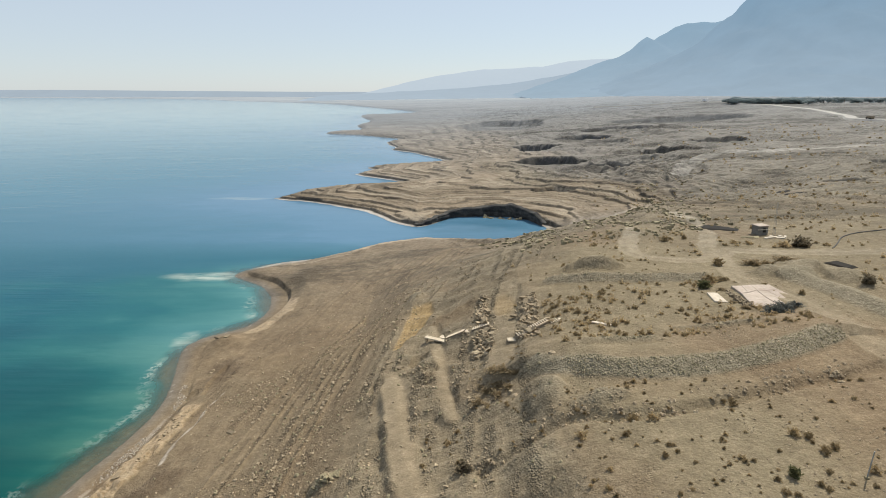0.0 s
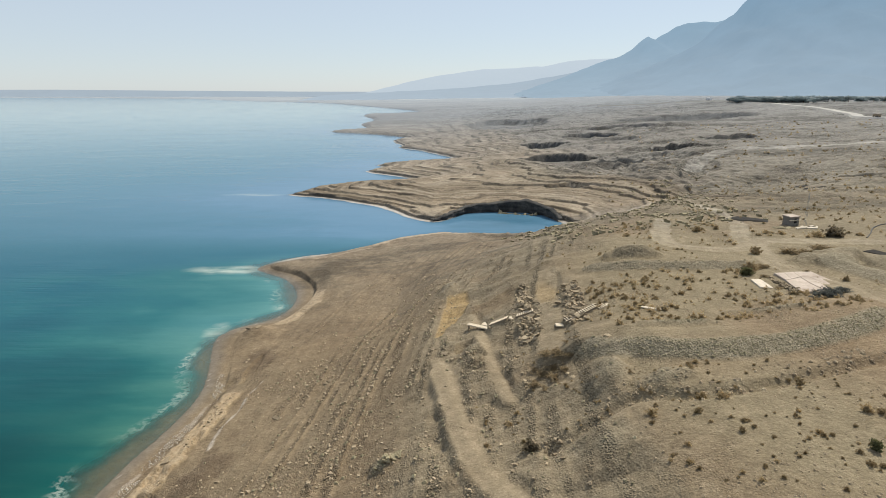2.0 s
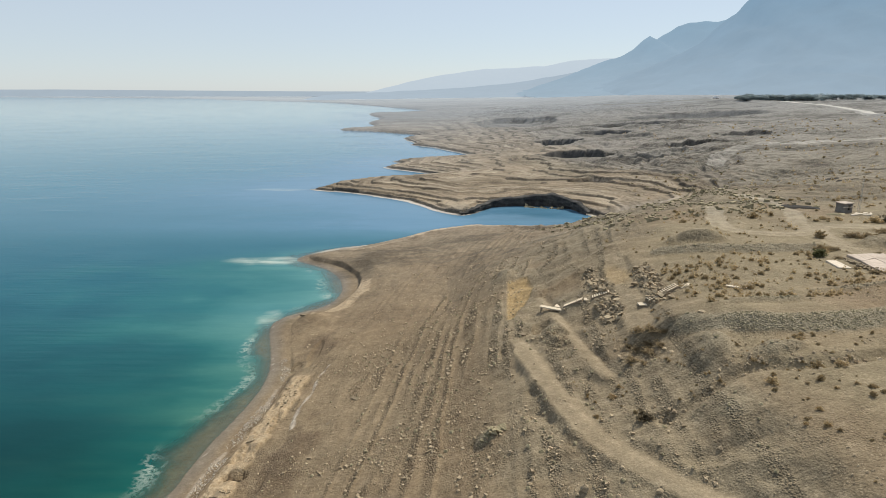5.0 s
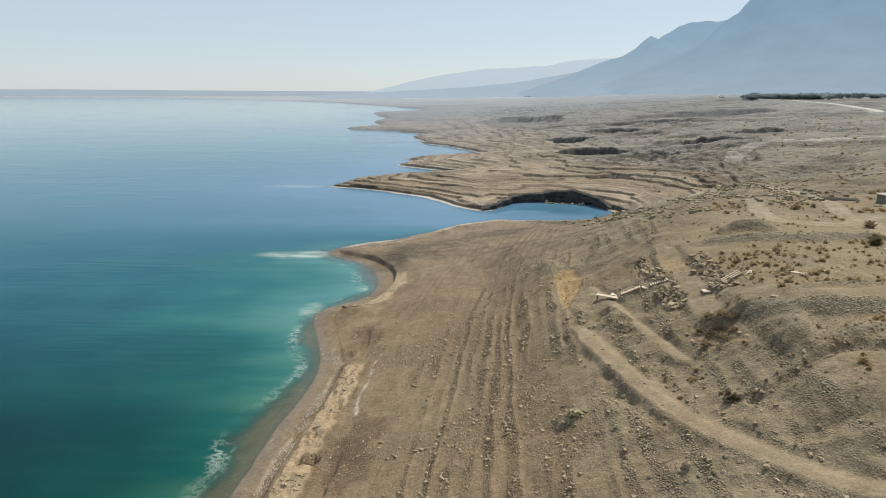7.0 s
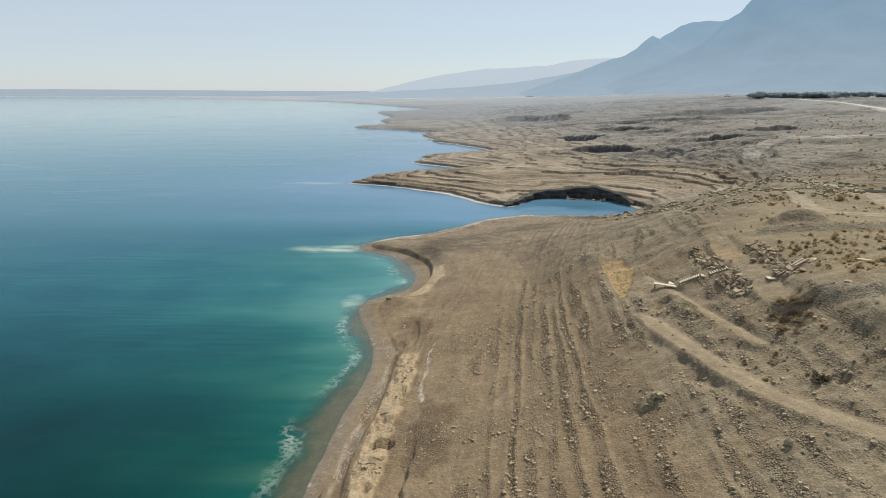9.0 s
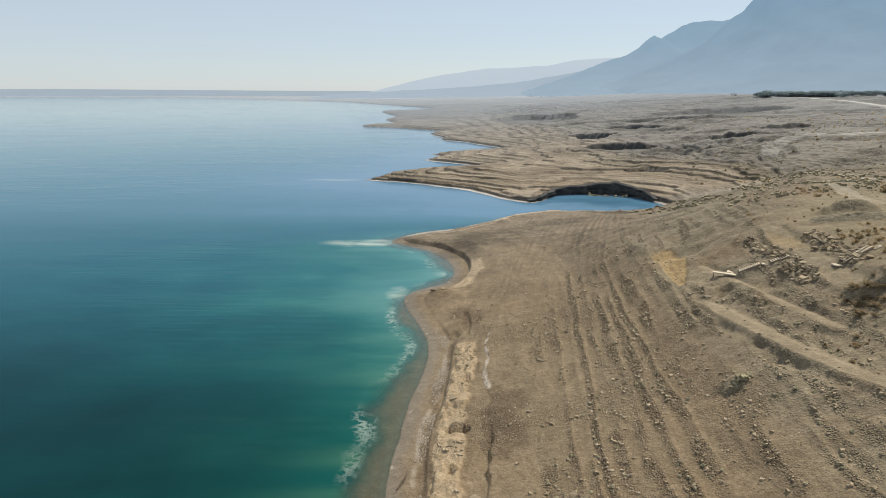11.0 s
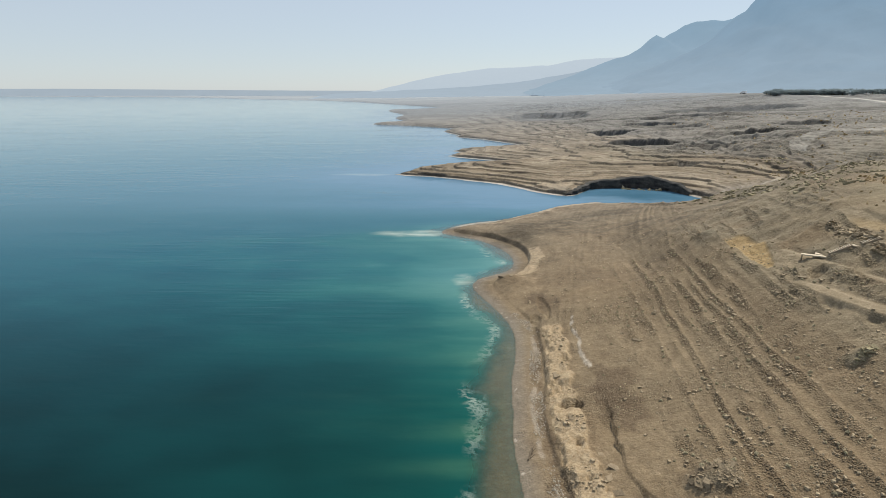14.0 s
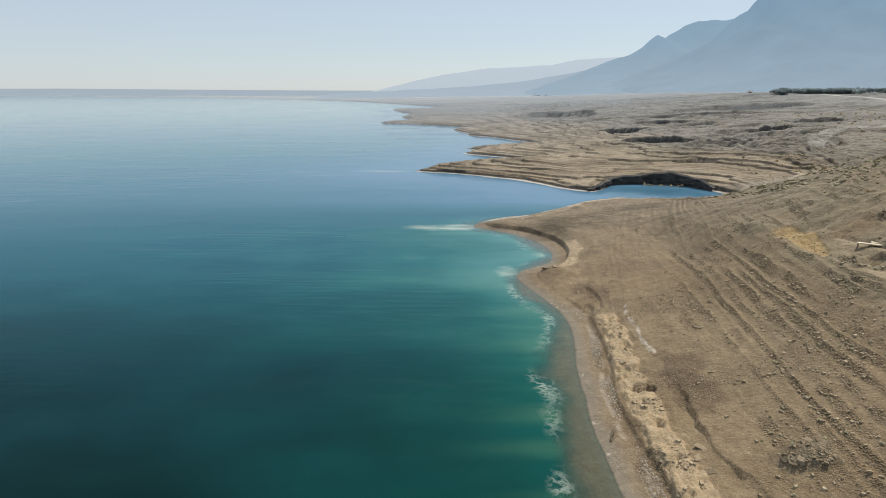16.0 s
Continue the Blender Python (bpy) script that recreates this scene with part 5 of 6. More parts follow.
def build_stones():
    small, blocky = rock_mesh("stone", 90, STONE, 1.3, 0.5, 1), slab_rock(61, STONE)
    scatter_mesh("slope_stones", "loose pale stones strewn in rows over the terraced slope", "stones", STONE, small,
                 spread(40000, (-34, 6, 22, 118), on_slope, 1, (0.07, 0.40), 4.5))
    scatter_mesh("slope_blocks", "loose flat brown and tan blocks strewn in rows over the terraced slope", "stones", BOULDER, blocky,
                 spread(26000, (-34, 6, 22, 118), on_slope, 4, (0.06, 0.40), 4.5))
    scatter_mesh("gravel_stones", "grey broken stones on the gravel banks", "stones", DARK_STONE, small,
                 spread(9000, (-12, 40, 24, 76), on_grey, 2, (0.06, 0.46), 4.5))
    scatter_mesh("bank_gravel", "coarse grey-tan gravel heaped on the low bank", "gravel", DARK_STONE, small,
                 spread(9000, (10.5, 36, 43, 54), on_grey, 5, (0.08, 0.24), 2.0))
    scatter_mesh("bank_gravel", "coarse grey-tan gravel heaped on the upper bank", "gravel", BOULDER, small,
                 spread(4000, (12, 33, 67, 75), on_grey, 7, (0.06, 0.2), 2.5))
    scatter_mesh("flat_stones", "small loose stones strewn over the levelled flat", "stones", STONE, small,
                 spread(20000, (8, 40, 24, 72), on_flat, 6, (0.05, 0.26), 4.0))
    scatter_mesh("ditch_stones", "broken stones tumbled along the shallow ditch", "stones", STONE, small,
                 spread(9000, (2, 38, 36, 48), by_ditch, 8, (0.08, 0.5), 3.5))
    scatter_mesh("beach_gravel", "pale grey salt-crusted gravel along the upper beach", "gravel", PALE_GRAVEL, small,
                 spread(26000, (-41, -33, 22, 78), on_beach, 9, (0.06, 0.26), 2.6))
    scatter_mesh("crust_blocks", "broken tan blocks of salt crust along the strand", "stones", BOULDER, blocky,
                 spread(3000, (-37, -29, 22, 74), on_crust, 11, (0.08, 0.45), 3.6))
    scatter_mesh("broken_ground_stones", "loose grey and brown stones over the broken ground by the small bay", "stones", DARK_STONE, blocky,
                 spread(16000, (8, 85, 92, 215), on_broken, 13, (0.15, 0.95), 3.5))
    scatter_mesh("dark_stones", "small dark stones on the lower slope", "stones", DARK_STONE, small,
                 spread(6000, (-34, 0, 24, 100), on_slope, 3, (0.08, 0.55), 3.4))


def boulder(mesh, x, y, size, tall=1.0, label="pale angular boulder on the stony slope", sink=0.1):
    ob = new("boulder", mesh)
    ob.matrix_basis = pose(x, y, height_at(x, y) - sink * size, 0, 0, rng.uniform(0, 360)) @ Matrix.Diagonal((size, size * rng.uniform(0.75, 1), size * tall, 1))
    tagged(ob, label, "boulder", "boulders on the slope")


def rock_bank(outline, count, label, seed, kinds=None, group="rock banks by the stairs", size=0.5, sink=0.0, tilt=25):
    """A heap of large rocks that shores up the slope: each rock is a part."""
    r = random.Random(seed)
    (x0, y0), (x1, y1), w0, w1 = outline
    base = new("rock_bank")
    base.matrix_basis = pose((x0 + x1) / 2, (y0 + y1) / 2, height_at((x0 + x1) / 2, (y0 + y1) / 2))
    tagged(base, label, "rocks", group)
    inv = base.matrix_basis.inverted()
    along = Vector((x1 - x0, y1 - y0)).normalized()
    side = Vector((along.y, -along.x))
    px, py, ss = [], [], []
    for k in range(count):
        t = r.random()
        s = r.gauss(0, 0.42) * (w0 + (w1 - w0) * t)
        px.append(x0 + (x1 - x0) * t + side.x * s)
        py.append(y0 + (y1 - y0) * t + side.y * s)
        ss.append(0.24 + size * r.random() ** 1.8)
    z = terrain(np.array(px), np.array(py))[0]
    for x, y, h, s in zip(px, py, z, ss):
        ob = new("boulder", r.choice(kinds or ROCKS))
        ob.parent = base
        ob.matrix_basis = inv @ pose(x, y, h + (r.uniform(-0.15, 0.35) - sink) * s, r.uniform(-tilt, tilt), r.uniform(-tilt, tilt), r.uniform(0, 360)) @ Matrix.Diagonal((s, s * r.uniform(0.7, 1), s * r.uniform(0.8, 1.15), 1))


# ---- wooden stairs ----
def flight(parent, foot, head, width, steps):
    """A stair flight between two points on the slope: two strings and treads of single boards."""
    foot, head = Vector(foot), Vector(head)
    t = np.linspace(0, 1, 12)
    ground = terrain(foot.x + (head.x - foot.x) * t, foot.y + (head.y - foot.y) * t)[0]
    foot.z, head.z = ground[0] + 0.1, max(ground[-1] + 0.1, ground[0] + head.z)
    lift = max(0.0, float((ground - (foot.z + (head.z - foot.z) * t)).max()) + 0.06)
    foot.z, head.z = foot.z + lift * 0.8, head.z + lift
    way = head - foot
    flat = Vector((way.x, way.y, 0)).normalized()
    side = Vector((-flat.y, flat.x, 0))
    yaw = math.degrees(math.atan2(flat.y, flat.x))
    for s in (-1, 1):
        bm = bmesh.new()
        a, b = foot + side * s * width * 0.42 - Vector((0, 0, 0.16)), head + side * s * width * 0.42 - Vector((0, 0, 0.16))
        turn = (b - a).to_track_quat("X", "Z").to_matrix().to_4x4()
        block(bm, ((b - a).length, 0.07, 0.22), Matrix.Translation((a + b) / 2) @ turn @ pose(0, 0, -0.11))
        part("stringer", bm, GREY_WOOD, parent)
    for k in range(steps):
        p = foot + way * ((k + 0.5) / steps)
        bm = bmesh.new()
        block(bm, (0.62 * way.xy.length / steps, width, 0.06), Matrix.Translation(p) @ pose(0, 0, -0.03, 0, 0, yaw), 0.01)
        part("tread", bm, PALE_WOOD, parent)
    return head.z


def platform(name, parent, corners, z, boards, thick=0.12):
    """A boarded platform: its boards lie across its first side."""
    a, b, c, d = [Vector((*p, z)) for p in corners]
    for k in range(boards):
        t0, t1 = k / boards, (k + 0.94) / boards
        bm = bmesh.new()
        low = [bm.verts.new(v) for v in (a.lerp(d, t0), b.lerp(c, t0), b.lerp(c, t1), a.lerp(d, t1))]
        top = [bm.verts.new(v.co + Vector((0, 0, thick))) for v in low]
        bm.faces.new(low[::-1])
        bm.faces.new(top)
        for i in range(4):
            bm.faces.new((low[i], low[(i + 1) % 4], top[(i + 1) % 4], top[i]))
        part(name, bm, PALE_WOOD, parent)


def stairs_thing(label):
    base = new("wooden_stairs")
    return tagged(base, label, "stairs", "beach stairs")


def build_stairs():
    low = stairs_thing("bleached wooden beach stairs with a boarded deck over boulders")
    za = height_at(-0.4, 66.6) + 0.3
    platform("deck_board", low, [(-2.2, 66.9), (0.2, 65.5), (0.5, 66.1), (-1.9, 67.5)], za, 4)
    platform("deck_board", low, [(-0.5, 66.8), (0.55, 66.2), (0.95, 67.0), (-0.1, 67.6)], za + 0.05, 4)
    for px, py in ((-2.0, 67.0), (-1.8, 67.4), (-1.0, 66.3), (-0.7, 66.9), (-0.2, 67.4)):
        bm = bmesh.new()
        tube(bm, (px, py, height_at(px, py) - 0.2), (px, py, za + 0.02), 0.06, 0.06, 8)
        part("post", bm, GREY_WOOD, low)
    top = flight(low, (0.45, 65.8, 0), (2.4, 65.0, 0), 0.85, 11)
    platform("landing_board", low, [(2.45, 64.5), (3.2, 64.2), (3.4, 64.9), (2.65, 65.2)], top - 0.1, 4)
    flight(low, (3.3, 64.5, 0), (5.2, 64.1, 0.3), 0.85, 8)
    high = stairs_thing("bleached wooden stairs climbing between boulders to the flat")
    platform("landing_board", high, [(6.6, 57.8), (7.4, 57.8), (7.4, 58.6), (6.6, 58.6)], height_at(7.1, 58.3), 4)
    flight(high, (7.5, 58.2, 0), (10.7, 58.9, 0), 0.85, 15)
    top = flight(high, (11.0, 59.0, 0), (11.8, 59.2, 0), 0.85, 4)
    platform("landing_board", high, [(11.9, 58.8), (12.9, 58.9), (12.9, 59.6), (11.9, 59.5)], top - 0.1, 3)


# ---- slabs, hut, mast, pipe ----
def slab(name, label, material, corners, thick, panels=(1, 1)):
    """A cast slab lying on the ground, cracked into panels, each a part where there are several."""
    cx, cy = sum(c[0] for c in corners) / 4, sum(c[1] for c in corners) / 4
    z = sum(height_at(*c) for c in corners) / 4
    root = new(name)
    root.matrix_basis = pose(cx, cy, z - thick * 0.5 + 0.06)
    tagged(root, label, "slab", kind="")
    a, b, c, d = [Vector((x - cx, y - cy, 0)) for x, y in corners]
    jitter = {}
    for i in range(panels[0] + 1):
        for j in range(panels[1] + 1):
            inner = 0 < i < panels[0] and 0 < j < panels[1]
            loose = 0.08 if inner else 0.03 if panels[0] > 1 else 0.02
            jitter[i, j] = (i / panels[0] + rng.uniform(-loose, loose), j / panels[1] + rng.uniform(-loose, loose))
    for i in range(panels[0]):
        for j in range(panels[1]):
            bm = bmesh.new()
            p = [a.lerp(b, u).lerp(d.lerp(c, u), v) for u, v in (jitter[i, j], jitter[i + 1, j], jitter[i + 1, j + 1], jitter[i, j + 1])]
            mid = sum(p, Vector()) / 4
            p = [mid.lerp(v, 0.994) for v in p]
            drop = rng.uniform(-0.04, 0.03)
            low = [bm.verts.new(v - Vector((0, 0, 0.45))) for v in p]
            top = [bm.verts.new(v + Vector((0, 0, thick + drop))) for v in p]
            bm.faces.new(low[::-1])
            bm.faces.new(top)
            for k in range(4):
                bm.faces.new((low[k], low[(k + 1) % 4], top[(k + 1) % 4], top[k]))
            bmesh.ops.bevel(bm, geom=[e for e in bm.edges if all(v in top for v in e.verts)], offset=0.03, segments=1, affect="EDGES")
            part("panel", bm, material, root)


def build_hut():
    x, y = 49.3, 92.6
    z = height_at(x, y)
    hut = new("hut")
    hut.matrix_basis = pose(x, y, z - 0.05, 0, 0, 14)
    tagged(hut, "small derelict grey block hut with a flat pale roof", "hut")
    w, dpt, h, t = 1.7, 1.5, 1.45, 0.14
    for size, px, py, pz in (((w, t, h), 0, dpt / 2 - t / 2, 0), ((t, dpt - 2 * t, h), -w / 2 + t / 2, 0, 0), ((t, dpt - 2 * t, h), w / 2 - t / 2, 0, 0),
                             ((0.8, t, h), -w / 2 + 0.4, -dpt / 2 + t / 2, 0), ((0.4, t, h), w / 2 - 0.2, -dpt / 2 + t / 2, 0), ((0.5, t, 0.45), 0.2, -dpt / 2 + t / 2, 0), ((0.5, t, 0.25), 0.2, -dpt / 2 + t / 2, h - 0.25)):
        bm = bmesh.new()
        block(bm, size, pose(px, py, pz), 0.015)
        part("wall", bm, BLOCK, hut)
    bm = bmesh.new()
    block(bm, (w + 0.3, dpt + 0.3, 0.13), pose(0, 0, h), 0.03)
    part("roof", bm, CONCRETE, hut, "pale flat roof slab")
    bm = bmesh.new()
    block(bm, (w + 0.3, 0.12, 0.1), pose(0, -dpt / 2 - 0.05, h * 0.62), 0.01)
    part("lintel", bm, PALE_CONCRETE, hut, "pale beam across the front")
    mast = new("mast")
    mx, my = 51.0, 91.6
    mast.matrix_basis = pose(mx, my, height_at(mx, my))
    tagged(mast, "thin steel lattice mast beside the hut", "mast")
    for k in range(3):
        a = k * 2.094
        bm = bmesh.new()
        tube(bm, (0.22 * math.cos(a), 0.22 * math.sin(a), -0.2), (0.07 * math.cos(a), 0.07 * math.sin(a), 5.2), 0.018, 0.012, 6)
        part("upright", bm, METAL, mast)
    for k in range(9):
        bm = bmesh.new()
        z0, r0, r1, a = 0.3 + k * 0.52, 0.21 - 0.016 * k, 0.20 - 0.016 * k, k * 2.094
        tube(bm, (r0 * math.cos(a), r0 * math.sin(a), z0), (r1 * math.cos(a + 2.094), r1 * math.sin(a + 2.094), z0 + 0.5), 0.008, 0.008, 5)
        part("brace", bm, METAL, mast)
    for lx, ly, sx, sy, rot in ((49.4, 89.8, 1.6, 0.5, 10), (51.0, 89.6, 1.1, 0.6, -25), (50.0, 90.6, 0.9, 0.4, 40), (52.0, 90.2, 1.1, 0.3, 60), (50.4, 90.0, 0.6, 0.5, 70), (51.6, 90.9, 0.7, 0.4, 15)):
        bm = bmesh.new()
        block(bm, (sx, sy, 0.22), pose(0, 0, 0, 6, -5, 0), 0.03)
        ob = part("rubble_slab", bm, PALE_CONCRETE)
        ob.matrix_basis = pose(lx, ly, height_at(lx, ly) - 0.04, 0, 0, rot)
        tagged(ob, "broken pale concrete slab lying before the hut", "rubble", "rubble by the hut")
    for lx, ly, s in ((46.6, 90.4, 1.1), (47.6, 90.2, 0.9), (45.9, 90.6, 0.8)):
        ob = new("spoil_rock", rng.choice(DARK_ROCKS))
        ob.matrix_basis = pose(lx, ly, height_at(lx, ly) - 0.1, 0, 0, rng.uniform(0, 360)) @ Matrix.Diagonal((s * 1.4, s, s * 0.6, 1))
        tagged(ob, "dark heap of spoil beside the hut", "spoil", "spoil by the hut")


def dark_sheet(label, corners):
    """A black sheet laid over level ground where a dark pit or pond belongs, its rim tucked into the ground."""
    a, b, c, d = [np.array(p, float) for p in corners]
    bm = bmesh.new()
    n = 7
    grid = []
    for i in range(n):
        for j in range(n):
            u, v = i / (n - 1), j / (n - 1)
            x, y = (a * (1 - u) + b * u) * (1 - v) + (d * (1 - u) + c * u) * v
            rim = i in (0, n - 1) or j in (0, n - 1)
            grid.append(bm.verts.new((x, y, height_at(x, y) + (-0.06 if rim else 0.16))))
    for i in range(n - 1):
        for j in range(n - 1):
            bm.faces.new((grid[i * n + j], grid[(i + 1) * n + j], grid[(i + 1) * n + j + 1], grid[i * n + j + 1]))
    bmesh.ops.recalc_face_normals(bm, faces=bm.faces)
    tagged(part("black_sheet", bm, BLACK_SHEET), label, "pond", "lined ponds")


def build_pipe():
    """A black pipe that snakes over the sand."""
    line = curve_points([(54.5, 82.6), (57, 85.5), (60.5, 89.8), (64.6, 92.2), (70, 93.6), (78, 94.5), (90, 96)], 6)
    z = terrain(line[:, 0], line[:, 1])[0] + 0.06
    bm = bmesh.new()
    rings = []
    for k, (x, y) in enumerate(line):
        nx = line[min(k + 1, len(line) - 1)] - line[max(k - 1, 0)]
        nx = nx / np.linalg.norm(nx)
        rings.append([bm.verts.new((x - nx[1] * 0.08 * math.cos(a), y + nx[0] * 0.08 * math.cos(a), z[k] + 0.08 * math.sin(a))) for a in [i * math.pi / 4 for i in range(8)]])
    for p, q in zip(rings, rings[1:]):
        for i in range(8):
            bm.faces.new((p[i], p[(i + 1) % 8], q[(i + 1) % 8], q[i]))
    bm.faces.new(rings[0])
    bm.faces.new(rings[-1][::-1])
    tagged(part("pipe", bm, BLACK_PIPE, smooth=True), "black plastic pipe snaking over the sand", "pipe")


def build_post():
    post = new("post")
    post.matrix_basis = pose(24.4, 30.7, height_at(24.4, 30.7), 0, 5, 0)
    tagged(post, "thin grey steel post leaning on the stony flat", "post")
    bm = bmesh.new()
    tube(bm, (0, 0, -0.2), (0, 0, 1.75), 0.04, 0.035, 10)
    part("shaft", bm, METAL, post)
    bm = bmesh.new()
    block(bm, (0.24, 0.24, 0.14), pose(0, 0, -0.04), 0.02)
    part("foot", bm, DARK_STONE, post, "dark footing")


def build_driftwood(x, y):
    """A dead branch with its side twigs, washed up on the beach."""
    r = random.Random(15)
    wood = new("driftwood")
    wood.matrix_basis = pose(x, y, height_at(x, y) + 0.05, 0, 0, 70)
    tagged(wood, "dark washed-up branch with bare twigs lying on the beach", "driftwood")
    for k in range(9):
        bm = bmesh.new()
        a = Vector((-0.9 + 0.2 * k, r.uniform(-0.06, 0.06), 0.05))
        if k == 0:
            tube(bm, a, (1.0, 0.12, 0.1), 0.07, 0.035, 8)
        else:
            tube(bm, a, a + Vector((r.uniform(0.1, 0.5), r.uniform(-0.6, 0.6), r.uniform(0.05, 0.4))), 0.03, 0.01, 6)
        part("branch" if k == 0 else "twig", bm, BARK, wood)


# ---- the far road, trees and vehicles ----
def build_far_road():
    line = curve_points([(700, 320), (460, 380), (306, 430), (316, 488), (325, 540), (322, 590), (318, 625), (312, 665), (300, 720), (270, 800), (215, 880)], 8)
    z = terrain(line[:, 0], line[:, 1])[0]
    z = np.convolve(np.pad(z, 3, mode="edge"), np.ones(7) / 7, "valid") + 1.1
    bm = bmesh.new()
    rows = []
    for k, (x, y) in enumerate(line):
        n = line[min(k + 1, len(line) - 1)] - line[max(k - 1, 0)]
        n = n / np.linalg.norm(n)
        rows.append([bm.verts.new((x - n[1] * s, y + n[0] * s, z[k] + dz)) for s, dz in ((7, -3), (3.6, 0), (-3.6, 0), (-7, -3))])
    for p, q in zip(rows, rows[1:]):
        for i in range(3):
            bm.faces.new((p[i], p[i + 1], q[i + 1], q[i]))
    tagged(part("road", bm, ASPHALT), "pale asphalt highway on a low bank across the plain", "road", kind="structure")
    return line, z


def tree_parts(seed, tall):
    """A tamarisk or palm in the distance: tapered trunk with limbs, a crown of leaf clumps with gaps."""
    r = random.Random(seed)
    root = new("tree")
    bm = bmesh.new()
    tube(bm, (0, 0, -0.3), (0.1, 0, tall * 0.55), 0.22, 0.12, 7)
    for k in range(4):
        a = k * 1.6 + r.random()
        tube(bm, (0.05, 0, tall * r.uniform(0.3, 0.5)), (math.cos(a) * tall * 0.25, math.sin(a) * tall * 0.25, tall * r.uniform(0.6, 0.8)), 0.09, 0.04, 5)
    part("trunk", bm, BARK, root)
    verts, faces = [], []
    lobes = [(Vector((r.uniform(-1, 1), r.uniform(-1, 1), 0)) * tall * 0.26 + Vector((0, 0, tall * r.uniform(0.2, 0.78))), tall * r.uniform(0.16, 0.25)) for _ in range(9)]
    for _ in range(400):
        c0, rad = r.choice(lobes)
        way = Vector((r.gauss(0, 1), r.gauss(0, 1), r.gauss(0, 0.8))).normalized()
        c = c0 + way * rad * r.uniform(0.5, 1.1)
        u = Vector((r.uniform(-1, 1), r.uniform(-1, 1), r.uniform(-1, 1))).normalized() * r.uniform(0.25, 0.5)
        w = u.cross(Vector((r.uniform(-1, 1), r.uniform(-1, 1), r.uniform(-1, 1)))).normalized() * r.uniform(0.2, 0.4)
        k = len(verts)
        verts += [tuple(c - u), tuple(c + w), tuple(c + u), tuple(c - w)]
        faces.append((k, k + 1, k + 2, k + 3))
    mesh = bpy.data.meshes.new("crown")
    mesh.from_pydata(verts, [], faces)
    mesh.materials.append(HAZED_LEAF)
    crown = new("crown", mesh)
    crown.parent = root
    return tagged(root, "tree in a distant grove, haze put into its leaf colour", "tree", "grove by the highway")


def build_trees():
    kinds = [tree_parts(k, t) for k, t in ((1, 6.5), (2, 5.5), (3, 7.5), (4, 5.0))]
    spots = []
    for k in range(86):
        t = k / 85
        spots.append((306 + 62 * t + rng.uniform(-4, 4), 668 - 34 * t + rng.uniform(-14, 18)))
    for k in range(80):
        t = k / 79
        spots.append((372 + 200 * t + rng.uniform(-5, 5), 660 - 30 * t + rng.uniform(-16, 16)))
    z = terrain(np.array([s[0] for s in spots]), np.array([s[1] for s in spots]))[0]
    for k, ((x, y), h) in enumerate(zip(spots, z)):
        m = pose(x, y, h, 0, 0, rng.uniform(0, 360)) @ Matrix.Diagonal((1.3, 1.3, rng.uniform(0.8, 1.1), 1))
        if k < 4:
            kinds[k].matrix_basis = m
        else:
            copy_thing(rng.choice(kinds), m)


def build_vehicle(x, y, z, yaw, body, label, size):
    """A lorry: box body, cab, windows and wheels."""
    van = new("truck")
    van.matrix_basis = pose(x, y, z, 0, 0, yaw)
    tagged(van, label, "truck", "vehicles on the highway")
    lx, ly, lz = size
    bm = bmesh.new()
    block(bm, (lx * 0.72, ly, lz * 0.8), pose(-lx * 0.14, 0, lz * 0.2), 0.08)
    part("body", bm, body, van)
    bm = bmesh.new()
    block(bm, (lx * 0.24, ly * 0.95, lz * 0.62), pose(lx * 0.37, 0, lz * 0.18), 0.15)
    cab = part("cab", bm, body, van)
    bm = bmesh.new()
    block(bm, (0.04, ly * 0.8, lz * 0.22), pose(lx * 0.49, 0, lz * 0.5))
    part("windscreen", bm, GLASS, cab)
    for wx in (-0.36, -0.2, 0.36):
        for s in (-1, 1):
            bm = bmesh.new()
            tube(bm, (lx * wx, s * ly * 0.5 - 0.12, 0.5), (lx * wx, s * ly * 0.5 + 0.12, 0.5), 0.5, 0.5, 12)
            part("wheel", bm, RUBBER, van)


build_stones()
build_shrubs()
rock_bank(((5.0, 73.5), (3.9, 57.2), 0.9, 1.7), 300, "bank of large tumbled rocks shoring the slope beside the lower stairs", 5, BANK_ROCKS, size=0.46, tilt=35)
rock_bank(((10.2, 69.0), (8.7, 57.0), 1.1, 1.5), 260, "bank of large tumbled rocks beside the upper stairs", 6, BANK_ROCKS, size=0.46, tilt=35)
build_stairs()
rock_bank(((-24.2, 34.4), (-27.4, 34.6), 1.5, 1.5), 110, "jumbled dark broken outcrop bedded in the slope", 8, OUTCROP_ROCKS, "broken outcrops on the slope", 0.7, 0.55, 24)
rock_bank(((13.0, 196.4), (25.0, 193.2), 0.9, 1.3), 70, "grey fallen blocks at the foot of the undercut cliff", 12, GREY_SLABS + DARK_ROCKS, "fallen blocks in the small bay", 1.5, 0.1, 30)
rock_bank(((-8.6, 43.8), (-10.6, 42.6), 0.7, 0.7), 34, "small grey broken outcrop beside a hollow", 9, GREY_SLABS, "broken outcrops on the slope", 0.45, 0.2, 30)
slab("concrete_slab", "cracked pinkish concrete foundation slab lying on the sand", CONCRETE, [(32.1, 58.6), (37.5, 60.4), (37.2, 66.6), (32.6, 65.7)], 0.07, (4, 3))
slab("concrete_slab", "small pale concrete slab lying on the sand", PALE_CONCRETE, [(28.7, 61.0), (30.0, 60.8), (30.2, 63.9), (29.1, 64.0)], 0.15)
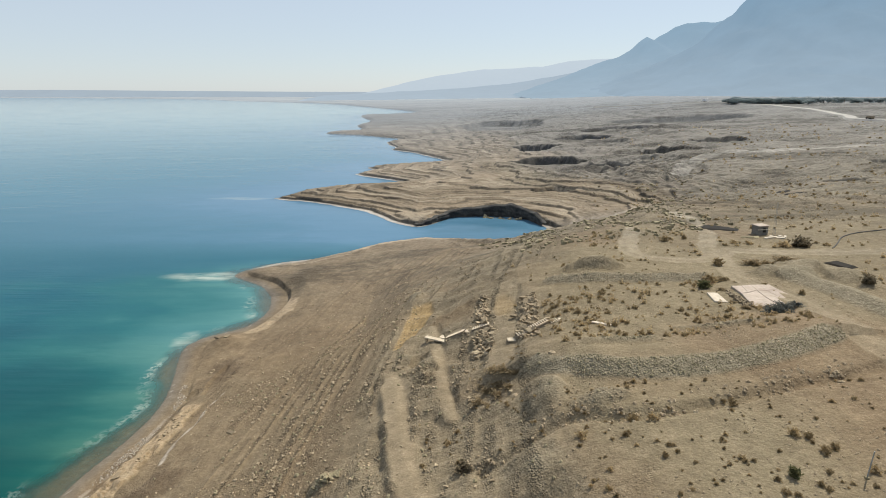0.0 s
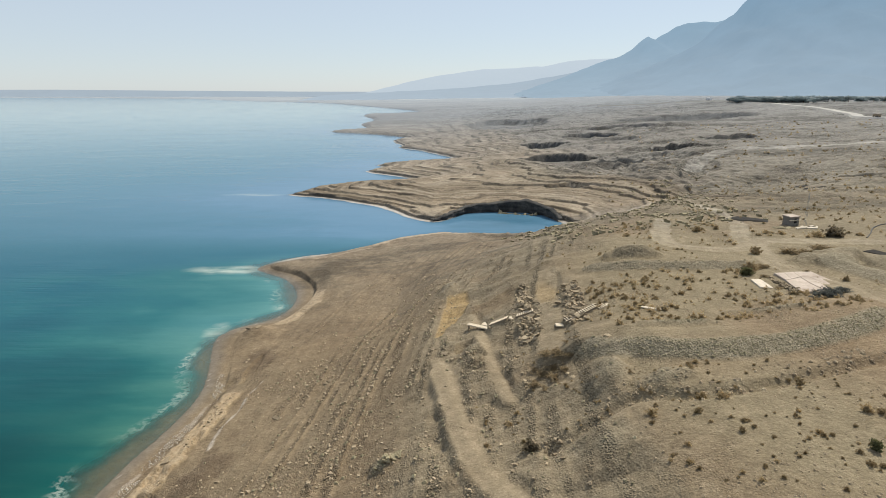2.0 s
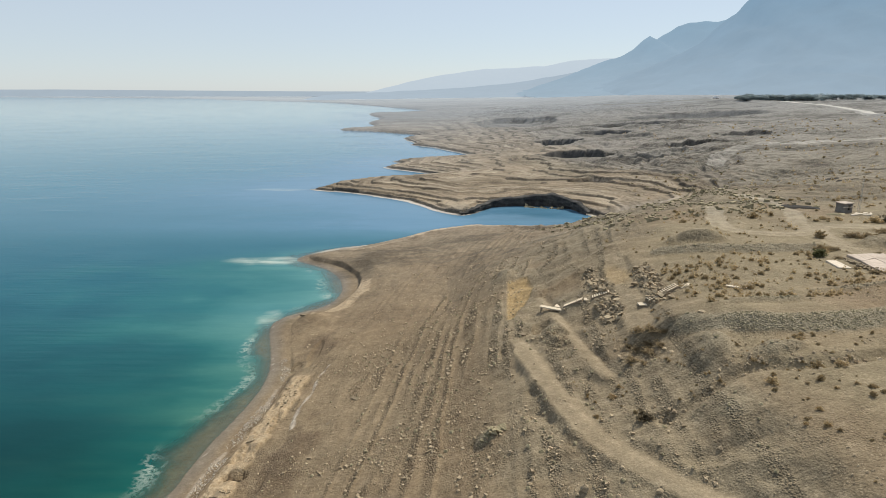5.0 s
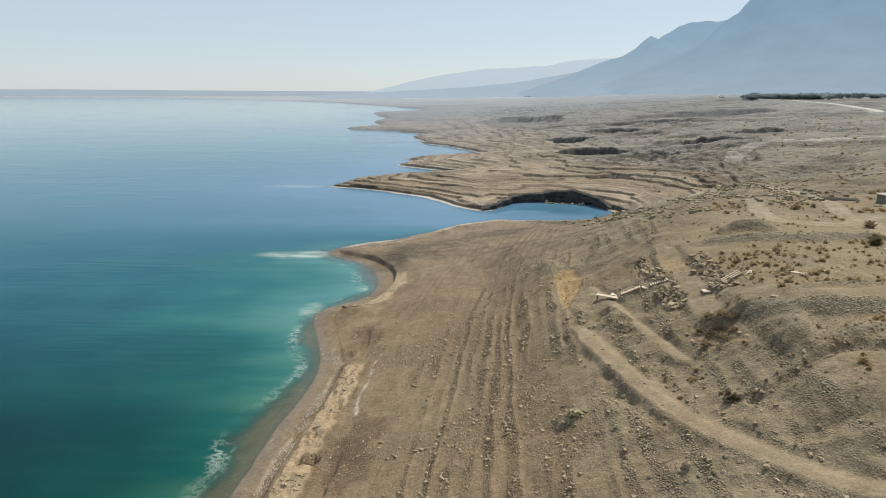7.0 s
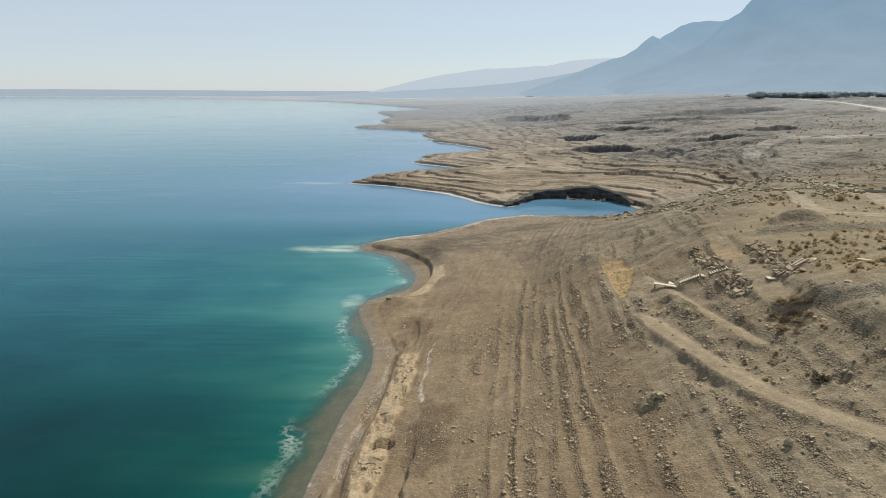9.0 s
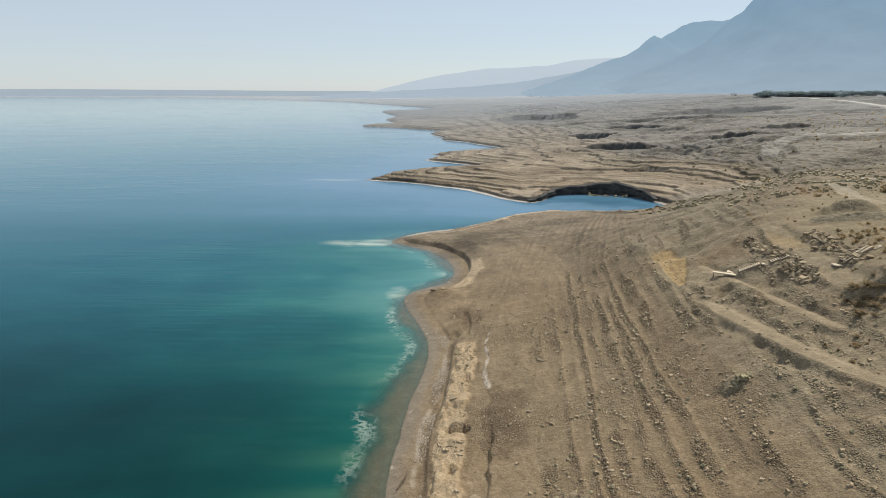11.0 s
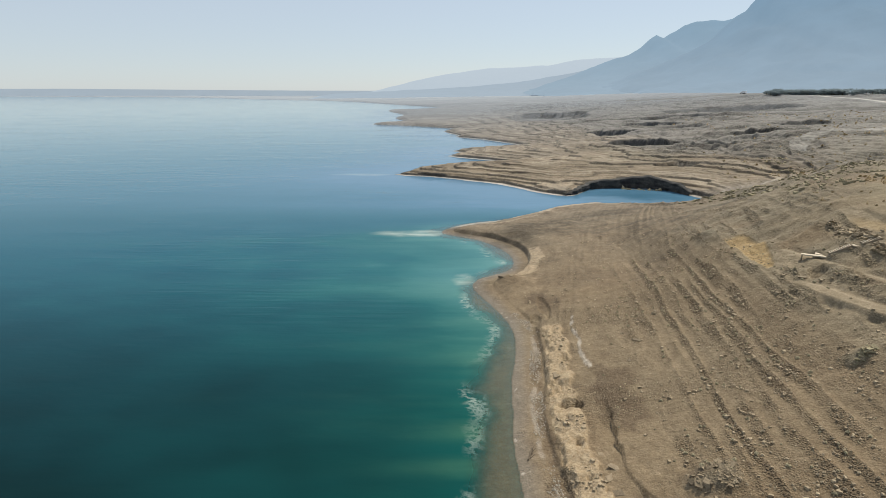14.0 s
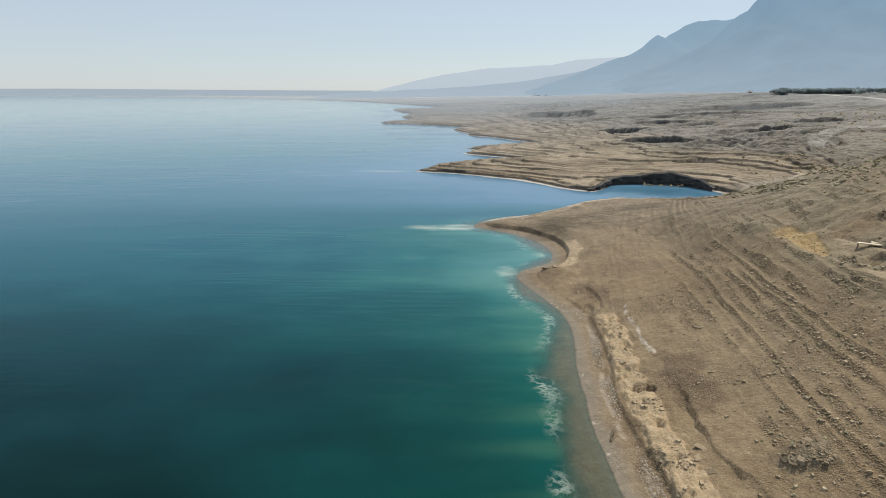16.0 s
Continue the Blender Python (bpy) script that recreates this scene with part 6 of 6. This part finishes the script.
slab("concrete_slab", "long thin white slab lying among shrubs", PALE_CONCRETE, [(14.6, 56.6), (16.3, 55.6), (16.6, 56.0), (14.9, 57.0)], 0.14)
rock_bank(((31.7, 65.4), (31.5, 59.0), 0.7, 0.7), 60, "strip of brown rubble and clods along the concrete slab", 10, OUTCROP_ROCKS + ROCKS[:2], "rubble by the slab", 0.35, 0.15)
build_hut()
# added black sheets; no ponds are dug beneath them
dark_sheet("flat black sheet for a dark pit by the hut", [(40.8, 98.0), (46.8, 93.8), (48.4, 96.9), (44.8, 102.0)])
dark_sheet("flat black sheet for a small dark pit beside the track", [(48.7, 75.8), (50.2, 72.2), (52.2, 73.3), (51.2, 76.8)])
dark_sheet("flat black sheet for a far dark pond on the plain", [(86.8, 159.4), (91.2, 159.4), (94.9, 164.3), (91.4, 165.3)])
dark_sheet("flat black sheet for a long narrow dark pond on the plain", [(85.2, 152.1), (91.6, 152.1), (94.3, 155.6), (88.6, 156.6)])
build_pipe()
build_post()
for x, y, s, tall in ((-4.45, 32.9, 0.75, 1.2), (-19.4, 67.7, 0.9, 0.9), (-13.7, 59.2, 0.7, 0.9), (-10.8, 51.6, 0.6, 0.6), (-0.3, 30.9, 0.6, 0.9), (-33.4, 81.6, 0.55, 1.0), (-33.7, 84, 0.3, 1.0),
                      (-12.4, 51.9, 0.8, 0.4), (-7.6, 35.6, 0.5, 1.0), (-2.6, 31.6, 0.45, 0.9), (6.2, 47.4, 0.8, 0.7), (9.7, 50.2, 0.9, 0.6), (5.9, 48.2, 0.5, 0.8)):
    boulder(rng.choice(ROCKS), x, y, s, tall)
for x, y, s, tall in ((-32.3, 38.2, 0.9, 0.5), (-32.9, 37.2, 1.1, 0.35), (-32.9, 35.1, 1.3, 0.35), (-34.1, 55.7, 1.2, 0.3), (-34.2, 46.5, 0.9, 0.4), (-25.7, 56.5, 1.2, 0.3), (-23.7, 60.8, 1.0, 0.3), (-36.4, 92.6, 1.4, 0.55), (-35.0, 92.4, 1.1, 0.5), (-32.9, 40.6, 0.7, 0.4), (-19.0, 68.4, 0.8, 0.7), (-13.2, 59.7, 0.6, 0.7), (-5.6, 63.8, 0.9, 0.6), (-4.8, 61.6, 1.0, 0.5)):
    boulder(rng.choice(OUTCROP_ROCKS), x, y, s, tall, "dark broken rock bedded in the slope")
for x, y, s in ((-33.5, 80.8, 0.55), (-33.7, 85.3, 0.3), (-33.0, 85.2, 0.3)):
    boulder(rng.choice(BANK_ROCKS), x, y, s, 0.8, "white salt-crusted stone in the dark gully by the beach")
build_driftwood(-38.7, 42.0)
ROAD, ROAD_Z = build_far_road()
build_trees()
spot = min(range(len(ROAD)), key=lambda k: abs(ROAD[k][1] - 440))
build_vehicle(ROAD[spot][0], ROAD[spot][1], ROAD_Z[spot], 100, GREY_WOOD, "dusty brown lorry on the distant highway", (5.2, 2.1, 2.3))
far_spot = min(range(len(ROAD)), key=lambda k: abs(ROAD[k][1] - 722))
build_vehicle(ROAD[far_spot][0], ROAD[far_spot][1], ROAD_Z[far_spot], 110, WHITE_PAINT, "white lorry on the distant highway", (7, 2.5, 3.0))
